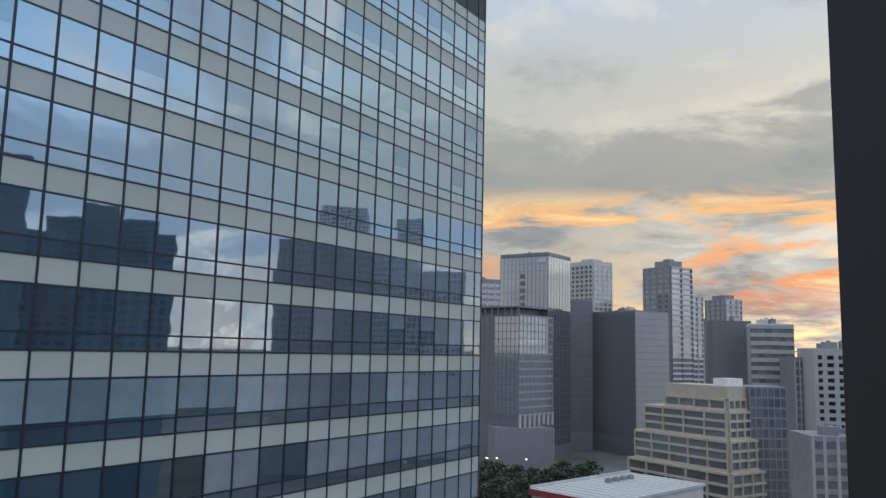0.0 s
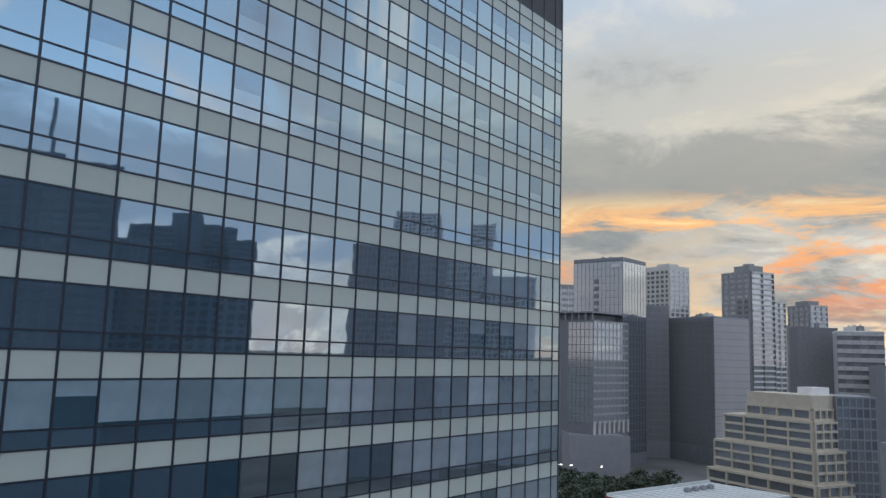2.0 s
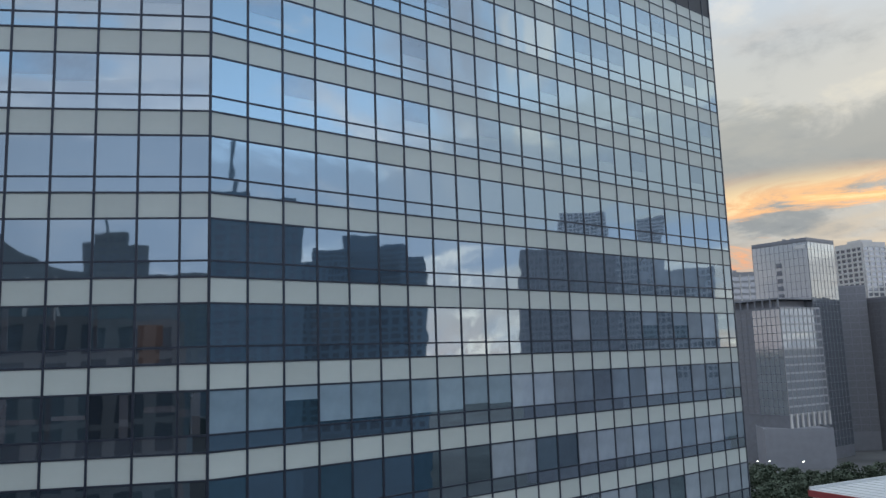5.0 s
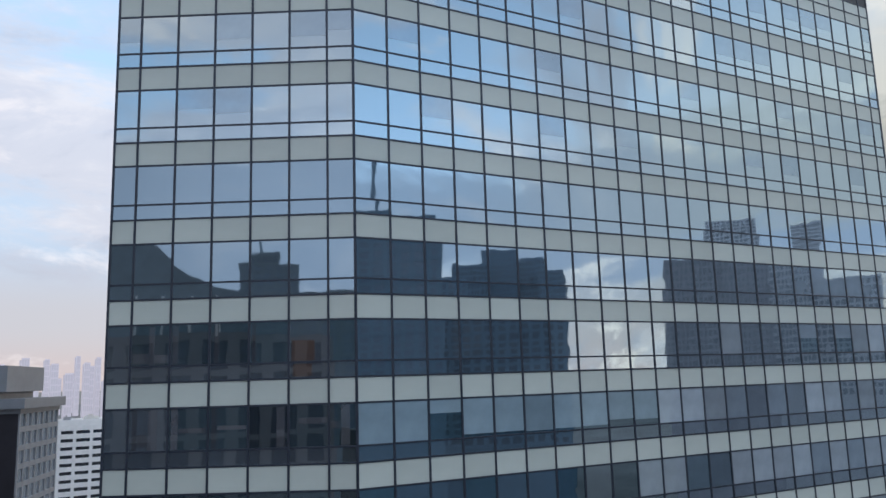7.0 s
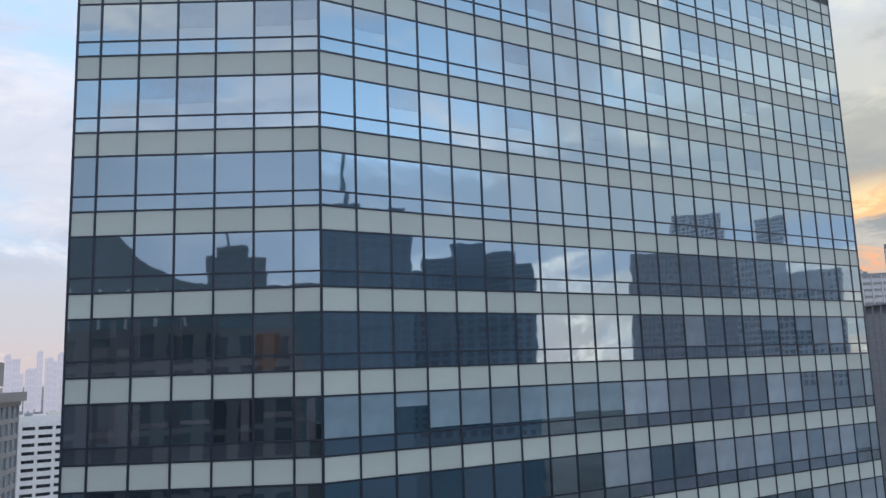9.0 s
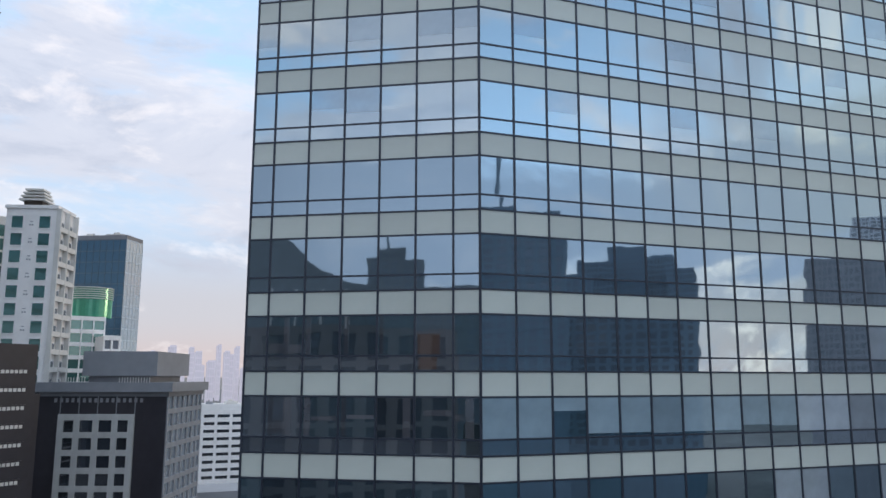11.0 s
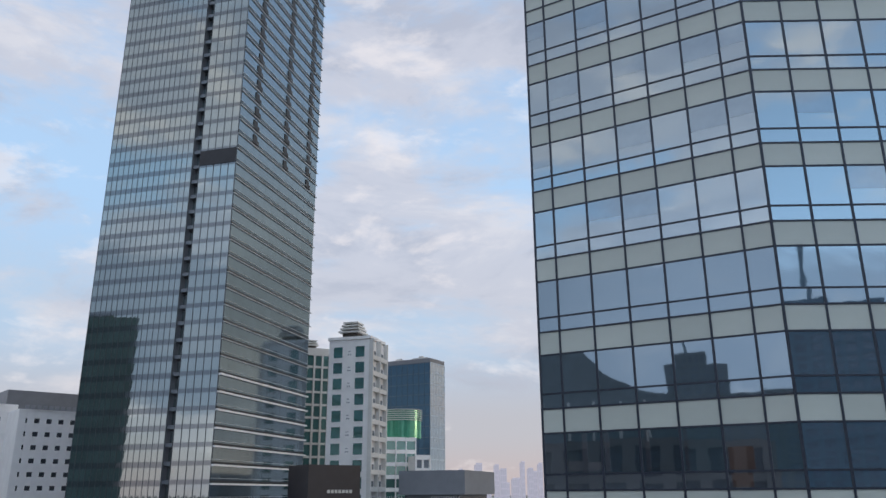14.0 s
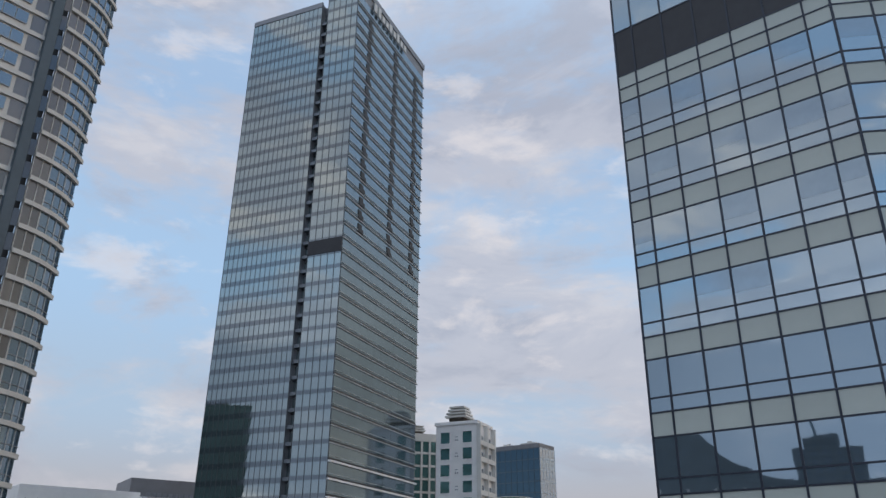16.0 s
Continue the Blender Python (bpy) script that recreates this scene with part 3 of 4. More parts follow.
for i in range(hfloors):
    z = HBASE + i * HFLOOR
    piece("floor_ledge", broad if z < 80 else spur, hotel, shift(0, 0, z))
    piece("floor_ledge", sash, hotel, shift(0, 0, z + 0.95))
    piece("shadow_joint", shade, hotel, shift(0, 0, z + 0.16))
    for j in range(12):
        if 52 < z < 124:
            piece("window", long_pane, hotel, shift(j * HR / 12, 0, z + 0.58))
        else:
            hrest.append((j * HR / 12 + 0.03, (j + 1) * HR / 12 - 0.03, -0.05, -0.002, z + 0.58, z + HFLOOR + 0.08))
    if z + HFLOOR < HLOW:
        piece("slot_slab", slab, hotel, shift(0, 0, z))
        piece("slot_window", slot_pane, hotel, shift(0, 0, z + 0.9))
    if 127 < z < HTOP - 8:
        for u in (5.6, 19.5, 31.5):
            piece("dark_notch", notch, hotel, shift(u + (i % 2) * 0.25, 0, z + 0.7))
            piece("dark_notch", half_notch, hotel, shift(u + 1.5 + (i % 2) * 0.25, 0, z + 0.7))
tagged(piece("distant_glazing", boxes_mesh("distant_glazing", hrest, HOTEL_SIDE), hotel, shift(0, 0, 0)), kind="stuff")
part("parapet", box(bmesh.new(), -0.2, HR + 0.3, -0.3, 0.3, HTOP - 1, HTOP + 0.6), GREY_METAL, hotel)
part("parapet", box(bmesh.new(), -0.2, 0.3, 0.3, SLOT0, HTOP - 1, HTOP + 0.6), GREY_METAL, hotel)
part("parapet", box(bmesh.new(), -0.2, 0.3, SLOT1, HL, HLOW - 0.9, HLOW + 0.5), GREY_METAL, hotel)
# the rooftop sign: plain upright bars
for k, hgt in enumerate((2.6, 2.9, 1.9, 1.9, 2.5, 1.9, 2.6, 1.9, 1.9)):
    bm = box(bmesh.new(), 7.0 + k * 2.1, 8.3 + k * 2.1, -0.75, -0.45, HTOP - 4.3, HTOP - 4.3 + hgt)
    box(bm, 7.5 + k * 2.1, 7.7 + k * 2.1, -0.45, -0.005, HTOP - 3.6, HTOP - 3.4)
    part("sign_bar", bm, SIGN, hotel, "pale raised sign mark")


# ---- buildings down the street to the north ----
def pagoda(parent, x, y, z, r, tiers, h):
    """Stacked roof louvres, each tier a smaller tray."""
    part("roof_room", box(bmesh.new(), x - r * 0.7, x + r * 0.7, y - r * 0.7, y + r * 0.7, z, z + h * 0.9), BARK, parent, "brown rooftop plant room")
    for i in range(tiers):
        s = r * (1.0 - 0.10 * i)
        bm = box(bmesh.new(), x - s, x + s, y - s, y + s, z + h * (0.9 + 0.55 * i), z + h * (0.9 + 0.55 * i) + h * 0.28)
        part("roof_tier", bm, CREAM, parent)


b = Block("white_apartment_tower", "white apartment tower with square teal windows", -11.4, -8.45, -7.4, 182, 68, 10.9, WHITE, "apartment building")
nfl = int((b.top - 8) / 3.7)
win = mesh_of("window", box(bmesh.new(), 0, 2.2, -0.02, 0.10, 0, 2.5), TEAL)
sill = mesh_of("window_sill", box(bmesh.new(), -0.2, 2.4, -0.10, 0.02, -0.25, -0.04), WHITE)
lintel = mesh_of("window_lintel", box(bmesh.new(), -0.2, 2.4, -0.10, 0.02, 2.54, 2.72), WHITE)
vent = mesh_of("vent_grille", box(box(box(bmesh.new(), 0, 0.28, -0.10, 0.02, 0, 0.30), 0.5, 0.78, -0.10, 0.02, 0, 0.30), 0.1, 0.68, -0.14, 0.02, 0.8, 0.95), GREY_PANEL)
rail = mesh_of("balcony", box(box(bmesh.new(), 0, b.lx * 0.46, -0.9, 0.0, 0, 0.25), 0, b.lx * 0.46, -0.9, -0.75, 0.25, 1.05), CREAM)
door = mesh_of("balcony_window", box(bmesh.new(), 0.2, b.lx * 0.40, -0.06, 0.0, 0.3, 2.3), DIM_GLASS)
post = mesh_of("pilaster", box(bmesh.new(), -0.25, 0.25, -1.0, 0.0, 4, b.top), CREAM)
for i in range(nfl):
    z = b.top - 4.2 - i * 3.7
    for u in (0.16, 0.70):
        piece("window", win, b.ob, b.left @ shift(u * b.ly - 0.4, -0.06, z))
        piece("window_sill", sill, b.ob, b.left @ shift(u * b.ly - 0.4, -0.06, z))
        piece("window_lintel", lintel, b.ob, b.left @ shift(u * b.ly - 0.4, -0.06, z))
    piece("vent_grille", vent, b.ob, b.left @ shift(0.5 * b.ly - 0.3, -0.03, z + 0.5))
    for u in (0.02, 0.52):
        piece("balcony", rail, b.ob, b.right @ shift(u * b.lx, 0, z - 0.6))
        piece("balcony_window", door, b.ob, b.right @ shift(u * b.lx, 0, z - 0.6))
for u in (0.0, 0.5, 1.0):
    piece("pilaster", post, b.ob, b.right @ shift(u * b.lx, 0, 0))
b.block("parapet", -0.3, b.lx + 0.3, -0.3, b.ly + 0.3, b.top, b.top + 0.7, WHITE)
pagoda(b.ob, b.lx * 0.35, b.ly * 0.55, b.top + 0.7, 2.7, 4, 1.4)
b = Block("apartment_wing", "cream apartment wing with green-grey glazing", None, -13.6, -11.3, 202, 15, 10.2, CREAM, "apartment building")
facade(b.ob, b.right, b.lx, 6, b.top - 2, 3.15, 4, 0.55, 0.5, 0.3, CREAM, CREAM, TEAL, from_z=38)
pagoda(b.ob, b.lx * 0.45, 4.0, b.top, 2.0, 3, 1.1)
b = Block("blue_glass_tower", "blue glass office block with a pale side", -8.0, -4.0, -2.95, 300, 60, 9.35, CHARCOAL, "office building")
facade(b.ob, b.left, b.ly, 6, b.top - 1, 4, 10, 0.35, 0.15, 0.1, BLUE_TRIM, BLUE_TRIM, BLUE_GLASS, from_z=999)
facade(b.ob, b.right, b.lx, 6, b.top - 1, 4, 5, 0.35, 0.15, 0.1, PALE_FIN, PALE_FIN, PALE_GLASS, from_z=999)
b.parapet(0.9, 0.5, CHARCOAL)
b.plant(2, 3)
b = Block("green_crowned_block", "white banded office block with a round green glass crown", None, -7.9, -5.0, 232, 12, 3.9, WHITE, "office building")
facade(b.ob, b.right, b.lx, 6, b.top - 1, 3.6, 4, 1.1, 0.3, 0.35, WHITE, WHITE, TEAL, from_z=38)
bm = bmesh.new()
bmesh.ops.create_cone(bm, cap_ends=True, segments=40, radius1=5.6, radius2=5.6, depth=8.0, matrix=Matrix.Translation((b.lx * 0.5 + 3.2, 5.2, b.top + 4)))
part("crown", bm, GREEN_GLASS, b.ob, "round green glass crown")
for i in range(6):
    bm = bmesh.new()
    bmesh.ops.create_cone(bm, cap_ends=True, segments=40, radius1=5.9, radius2=5.9, depth=0.22, matrix=Matrix.Translation((b.lx * 0.5 + 3.2, 5.2, b.top + 5.2 + i * 0.6)))
    part("crown_ring", bm, CREAM, b.ob)
b2 = Block("green_crowned_annex", "white balconied annex beside the green crown", None, -5.1, -4.0, 229, 20, 2.6, WHITE, "office building")
facade(b2.ob, b2.right, b2.lx, 6, b2.top - 1, 3.6, 2, 1.3, 0.5, 0.5, WHITE, WHITE, DIM_GLASS)
b = Block("brown_slab", "dark brown office slab with small lit windows", None, -12.5, -8.9, 140, 30, 1.85, DARK_STONE, "office building", 7.0)
# Lit windows: their light is only the pale cream colour of the panes.
slit = mesh_of("window", box(bmesh.new(), 0, 0.55, -0.05, 0.0, 0, 0.55), CREAM)
hood = mesh_of("window_hood", box(bmesh.new(), 0, 6.0, -0.14, 0.0, 0, 0.10), DARK_STONE)
for i in range(13):
    for j in range(7):
        piece("window", slit, b.ob, b.right @ shift(b.lx * 0.36 + j * 0.75, 0, b.top - 4.2 - i * 2.9))
    piece("window_hood", hood, b.ob, b.right @ shift(b.lx * 0.30, 0, b.top - 3.5 - i * 2.9))
b.parapet(0.5, 0.5, DARK_STONE)
b.block("lower_step", b.lx, b.lx + 1.6, 1, 7, 0, b.top - 7.5, DARK_STONE)
b = Block("dark_granite_block", "dark granite office block with a pale window grid", -9.0, -0.8, 1.4, 170, 72, -1.1, DARK_STONE, "office building")
gx, gw, gtop = b.ly * 0.21, b.ly * 0.56, b.top - 4.4
gm = b.left @ shift(gx, 0, 0)
part("grid_wall", box(bmesh.new(), 0, gw, -0.3, 0.0, 4, gtop), GRID_STONE, b.ob, "pale stone window grid", gm)
facade(b.ob, gm @ shift(0, -0.304, 0), gw, 4, gtop - 1.2, 3.5, 4, 1.15, 1.15, 0.35, GRID_STONE, GRID_STONE, BLACK_WIN, from_z=38)
facade(b.ob, b.right, b.lx, 6, b.top - 1, 3.5, 7, 1.0, 0.5, 0.25, GREY_PANEL, GREY_PANEL, DIM_GLASS, from_z=38)
for k in range(5):
    part("gutter_fin", box(bmesh.new(), 0, 0.18, -0.12, 0.0, gtop, b.top - 0.4), GREY_METAL, b.ob, "", gm @ shift(k * gw / 4.05, 0, 0))
b.block("roof_slab", -1.4, b.lx + 1.0, -1.4, b.ly - 0.5, b.top, b.top + 1.9, GREY_METAL, "grey overhanging roof slab")
b.block("roof_soffit", -0.5, b.lx + 0.3, -0.5, b.ly - 1.5, b.top - 0.9, b.top, CHARCOAL)
b.block("penthouse", b.lx * 0.08, b.lx * 0.9, b.ly * 0.16, b.ly * 0.62, b.top + 1.9, b.top + 3.2, CHARCOAL)
b.block("penthouse", b.lx * 0.04, b.lx * 0.95, b.ly * 0.10, b.ly * 0.66, b.top + 3.2, b.top + 8.2, GREY_METAL, "grey metal plant room")
for k in range(16):
    part("sign_bar", box(bmesh.new(), 0, 0.55, -0.12, 0.0, 0, 0.85), GREY_PANEL, b.ob, "dull raised sign mark", gm @ shift(-1.2 + k * (gw + 3.2) / 16, 0, b.top - 2.1))
for k in range(12):
    for u in (0.12, 0.60):
        b.block("roof_rail", -1.35, -1.25, b.ly * u + k * 0.55, b.ly * u + k * 0.55 + 0.1, b.top + 1.9, b.top + 2.9, CREAM)
b = Block("white_low_block", "white office block with rows of dark slot windows", None, 1.5, 5.5, 350, 4, -2.15, WHITE, "office building")
facade(b.ob, b.right, b.lx, 4, b.top - 3, 3.1, 4, 1.9, 1.2, 0.12, WHITE, WHITE, BLACK_WIN)
b.parapet(1.2, 0.5, WHITE)
b.plant(3, 4)
b = Block("dark_low_block", "low dark grey flat-roofed block", None, 0.6, 5.0, 240, 4, -7.8, GREY_PANEL)
b = Block("white_clinic_block", "long white block with small dark windows", None, -38.5, -31.3, 205, 10, 5.75, WHITE, "office building")
facade(b.ob, b.right, b.lx, 40, b.top - 3, 2.8, 10, 1.85, 1.6, 0.12, WHITE, WHITE, BLACK_WIN, from_z=38)
for i in range(9):
    part("balcony", box(bmesh.new(), b.lx * 0.40, b.lx * 0.56, -1.3, -0.13, 0, 1.0), WHITE, b.ob, "", shift(0, 0, 42 + i * 3.4))
b = Block("white_sign_block", "white block with small windows and a rooftop sign", None, -31.2, -27.0, 200, 12, 5.35, WHITE, "office building")
facade(b.ob, b.right, b.lx, 40, b.top - 2, 2.8, 6, 1.85, 1.45, 0.12, WHITE, WHITE, BLACK_WIN, from_z=38)
for k in range(9):
    part("sign_bar", box(bmesh.new(), 1 + k * 1.25, 1.8 + k * 1.25, -0.5, -0.2, b.top, b.top + 0.9), GREY_PANEL, b.ob, "grey raised sign mark")
b = Block("dark_roof_block", "dark flat-roofed block behind the white ones", None, -32.0, -26.0, 240, 12, 6.5, CHARCOAL)

# far towers on the northern horizon: pale backdrop, haze put into colour and glow
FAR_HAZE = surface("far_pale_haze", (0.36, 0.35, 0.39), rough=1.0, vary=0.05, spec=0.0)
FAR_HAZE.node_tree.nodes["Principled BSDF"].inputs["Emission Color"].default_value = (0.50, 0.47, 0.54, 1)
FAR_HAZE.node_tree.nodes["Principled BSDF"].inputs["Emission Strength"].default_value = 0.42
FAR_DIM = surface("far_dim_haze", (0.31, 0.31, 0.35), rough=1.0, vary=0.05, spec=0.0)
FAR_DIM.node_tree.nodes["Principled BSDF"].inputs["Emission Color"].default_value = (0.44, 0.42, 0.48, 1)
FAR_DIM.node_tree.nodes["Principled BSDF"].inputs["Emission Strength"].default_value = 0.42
r = random.Random(21)
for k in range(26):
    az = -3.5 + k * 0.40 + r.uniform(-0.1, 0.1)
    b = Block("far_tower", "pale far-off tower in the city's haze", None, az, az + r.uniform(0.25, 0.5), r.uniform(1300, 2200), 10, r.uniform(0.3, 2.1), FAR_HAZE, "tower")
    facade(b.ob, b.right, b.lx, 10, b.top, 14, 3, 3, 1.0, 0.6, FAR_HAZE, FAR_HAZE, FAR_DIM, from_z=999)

# ---- the apartment tower with the curved bay ----
RX, RY = at(-42.2, 100)
bay_tower = thing("curved_apartment_tower", "cream apartment tower with a curved glass bay and floor bands", "apartment building", RX, RY, 0, 42.2)
RR, RF, RTOP, RSTART, REND = 11.8, 3.3, 150.0, 25.0, 66.0
RCX, RCY = 0.3 - RR * math.sin(radians(RSTART)), RR * math.cos(radians(RSTART))


def arc(r0, r1, a0, a1, z0, z1, steps):
    """A curved bar of the bay, from angle a0 to a1, degrees off its front."""
    bm = bmesh.new()
    rings = []
    for i in range(steps + 1):
        a = radians(a0 + (a1 - a0) * i / steps)
        rings.append([bm.verts.new((RCX + r * math.sin(a), RCY - r * math.cos(a), z)) for r, z in ((r1, z0), (r1, z1), (r0, z1), (r0, z0))])
    for p, q in zip(rings, rings[1:]):
        for i in range(4):
            j = (i + 1) % 4
            bm.faces.new((p[i], p[j], q[j], q[i]))
    bm.faces.new(rings[0][::-1])
    bm.faces.new(rings[-1])
    bmesh.ops.recalc_face_normals(bm, faces=bm.faces[:])
    return bm


bm = bmesh.new()
outline = [(RCX + (RR - 0.4) * math.sin(radians(a)), RCY - (RR - 0.4) * math.cos(radians(a))) for a in range(25, 67, 3)] + [(5.0, 16.0), (0.0, 16.0)]
lo = [bm.verts.new((x, y, 0)) for x, y in outline]
hi = [bm.verts.new((x, y, RTOP)) for x, y in outline]
bm.faces.new(hi)
bm.faces.new(lo[::-1])
for i in range(len(lo)):
    j = (i + 1) % len(lo)
    bm.faces.new((lo[i], lo[j], hi[j], hi[i]))
bmesh.ops.recalc_face_normals(bm, faces=bm.faces[:])
part("body", bm, CHARCOAL, bay_tower)
part("recess", box(bmesh.new(), -0.9, 0.28, 1.5, 14, 0, RTOP), LOUVRE_AND_SHADOW, bay_tower, "dark vertical recess", shift(0, 0, 0, 12))
part("pier", box(bmesh.new(), -2.1, -0.9, -0.7, 14, 0, RTOP), BLUE_TRIM, bay_tower, "dark grey vertical pier", shift(0, 0, 0, 18))
wing = part("wing", box(bmesh.new(), -22, -2.1, 0.3, 14, 0, RTOP), CREAM, bay_tower, "flat cream wing with window strips", shift(0, 0, 0, 18))
BAY_GLASS = mirror_glass("blue_bay_glass", (0.42, 0.52, 0.62), (0.06, 0.09, 0.12), 0.30)
CURTAIN = mirror_glass("glass_over_brown_curtain", (0.42, 0.46, 0.50), (0.14, 0.12, 0.11), 0.16)
kinds = ((25.4, 31.0, CURTAIN), (31.6, 37.0, CURTAIN), (37.8, 44.5, BAY_GLASS), (44.9, 51.5, BAY_GLASS), (51.9, 58.5, BAY_GLASS), (58.9, REND - 0.3, BAY_GLASS))
bay_panes = [mesh_of("window", arc(RR - 0.38, RR - 0.30, a0, a1, 0, RF - 0.62, 3), m_) for a0, a1, m_ in kinds]
half_bar = mesh_of("glazing_bar", arc(RR - 0.32, RR - 0.22, 37.8, REND - 0.3, 0, 0.09, 10), GREY_METAL)
bay_band = mesh_of("floor_band", arc(RR - 0.45, RR + 0.06, RSTART, REND, 0, 0.58, 14), CREAM)
bay_posts = [mesh_of("mullion", arc(RR - 0.38, RR - 0.18, a, a + w, 0, RF - 0.58, 1), CREAM) for a, w in ((25.0, 0.4), (31.1, 0.4), (37.1, 0.6), (44.55, 0.3), (51.55, 0.3), (58.55, 0.3))]
slot_win = mesh_of("slot_window", box(bmesh.new(), -0.8, 0.15, 1.40, 1.5, 0, 2.3), BLACK_WIN)
wing_pane = mesh_of("window", box(bmesh.new(), 0, 1.45, -0.12, -0.004, 0, 1.75), BAY_GLASS)
wing_tall = mesh_of("window", box(bmesh.new(), 0, 1.6, -0.12, -0.004, 0, 2.5), CURTAIN)
wing_sill = mesh_of("window_sill", box(bmesh.new(), -16.5, -2.6, -0.22, -0.004, 0, 0.10), GREY_PANEL)
wing_band = mesh_of("floor_band", box(bmesh.new(), -22, -2.1, -0.35, -0.004, 0, 0.62), CREAM)
for i in range(18, 42):
    z = 2 + i * RF
    piece("floor_band", bay_band, bay_tower, shift(0, 0, z))
    for me in bay_panes:
        piece("window", me, bay_tower, shift(0, 0, z + 0.60))
    for me in bay_posts:
        piece("mullion", me, bay_tower, shift(0, 0, z + 0.58))
    piece("glazing_bar", half_bar, bay_tower, shift(0, 0, z + 1.35))
    piece("slot_window", slot_win, bay_tower, shift(0, 0, z + 0.6))
    piece("floor_band", wing_band, wing, shift(0, 0.3, z))
    piece("window", wing_tall, wing, shift(-4.0, 0.3, z + 0.64))
    for k in range(8):
        piece("window", wing_pane, wing, shift(-6.0 - k * 1.6, 0.3, z + 1.3))
    piece("window_sill", wing_sill, wing, shift(-2.0, 0.3, z + 1.2))

# ---- the western skyline ----
b = Block("silver_glass_tower", "silver glass office tower with upright fins and a notched side", 59.6, 63.05, 64.65, 455, 62, 7.1, CHARCOAL, "office building")
facade(b.ob, b.left, b.ly, 6, b.top - 1, 4.2, 12, 0.14, 0.16, 0.12, GREY_METAL, GREY_METAL, SILVER_GLASS, from_z=999)
facade(b.ob, b.right, b.lx, 6, b.top - 1, 4.2, 8, 0.14, 0.16, 0.12, GREY_METAL, GREY_METAL, SILVER_GLASS, from_z=999)
for i in range(18):
    part("notch", box(bmesh.new(), b.ly * 0.44, b.ly * 0.52, -0.6, 0.0, 0, 2.4), CHARCOAL, b.ob, "dark open notch", b.left @ shift(0, 0, 30 + i * 4.2))
b.parapet(1.4, 0.5, GREY_METAL)
b.block("roof_sign", -0.5, -0.1, 1.0, 7.0, b.top - 4.2, b.top - 2.2, SIGN, "pale raised sign mark")
b.plant(5, 3)
b = Block("dark_glass_block", "dark glass block with pale fins and a roof pergola", 56.5, 61.0, 63.4, 431, 55, 2.75, CHARCOAL, "office building")
PZ = EYE + 420 * math.tan(radians(-5.4))
facade(b.ob, b.left, b.ly * 0.62, PZ + 6, b.top - 1, 4, 8, 0.7, 0.15, 0.2, CHARCOAL, CHARCOAL, WEST_PANE, from_z=999)
facade(b.ob, b.left @ shift(b.ly * 0.62, 0, 0), b.ly * 0.38, PZ + 6, b.top - 1, 4, 6, 0.3, 0.22, 0.2, GREY_METAL, GREY_METAL, SILVER_GLASS, from_z=999)
facade(b.ob, b.right, b.lx, PZ + 6, b.top - 1, 4, 9, 0.9, 0.18, 0.25, WEST_FLANK, WEST_FLANK, DIM_GLASS, from_z=999)
b.block("pergola", 0.5, b.lx - 0.5, 0.5, b.ly - 4, b.top + 4.0, b.top + 4.8, GREY_METAL, "grey roof pergola slab")
for k in range(9):
    b.block("pergola_post", 0.7, 1.4, 1 + k * (b.ly - 6) / 8.4, 1.7 + k * (b.ly - 6) / 8.4, b.top, b.top + 4, GREY_METAL)
b.block("setback", 4, b.lx - 3, 5, b.ly - 8, b.top, b.top + 3.6, CHARCOAL)
for k in range(8):
    part("column", box(bmesh.new(), -0.6, 0.6, -0.8, 0.0, PZ, PZ + 7), CREAM, b.ob, "pale round column", b.right @ shift(0.8 + k * (b.lx - 1.6) / 7, 0, 0))
b = Block("podium_hall", "plain grey podium block over the trees", 57.0, 59.38, 63.55, 420, 10, -5.4, GREY_PANEL, "podium")
b.parapet(0.8, 0.4, GREY_PANEL)
b = Block("far_low_block", "far pale flat-roofed block with terraces", None, 57.0, 59.8, 560, 15, 5.3, CONCRETE)
facade(b.ob, b.right, b.lx, 40, b.top - 3, 4.2, 5, 1.4, 0.8, 0.4, CONCRETE, CREAM, DIM_GLASS, from_z=999)
b.plant(6, 3)
b = Block("white_far_tower", "far white apartment tower with window columns", 64.7, 66.3, 67.6, 620, 48, 6.5, CREAM, "apartment building")
facade(b.ob, b.left, b.ly, 40, b.top - 2, 3.6, 5, 1.3, 1.3, 0.4, CREAM, CREAM, BLACK_WIN, from_z=999)
facade(b.ob, b.right, b.lx, 40, b.top - 2, 3.6, 4, 1.3, 1.1, 0.4, CREAM, CREAM, DIM_GLASS, from_z=999)
b.parapet(1.8, 0.6, CREAM)
b.block("roof_room", b.lx * 0.2, b.lx * 0.7, b.ly * 0.2, b.ly * 0.7, b.top, b.top + 4, CREAM)
b = Block("grey_slab", "grey blank slab tower with a pale edge", None, 64.6, 66.2, 500, 20, 3.9, GREY_PANEL, "tower")
facade(b.ob, b.right, b.lx, 10, b.top - 1, 4, 3, 0.4, 0.3, 0.15, GREY_PANEL, GREY_PANEL, WEST_PANE, from_z=999)
b = Block("dark_slab", "dark slab office tower with a lighter flank", 66.2, 69.15, 71.4, 480, 45, 3.05, CHARCOAL, "office building")
facade(b.ob, b.left, b.ly, 10, b.top - 2, 4, 8, 0.3, 0.2, 0.12, WEST_DARK, WEST_DARK, WEST_PANE, from_z=999)
part("flank", box(bmesh.new(), 0.1, b.lx - 0.1, -0.25, 0.0, 6, b.top), WEST_FLANK, b.ob, "lighter grey flank", b.right)
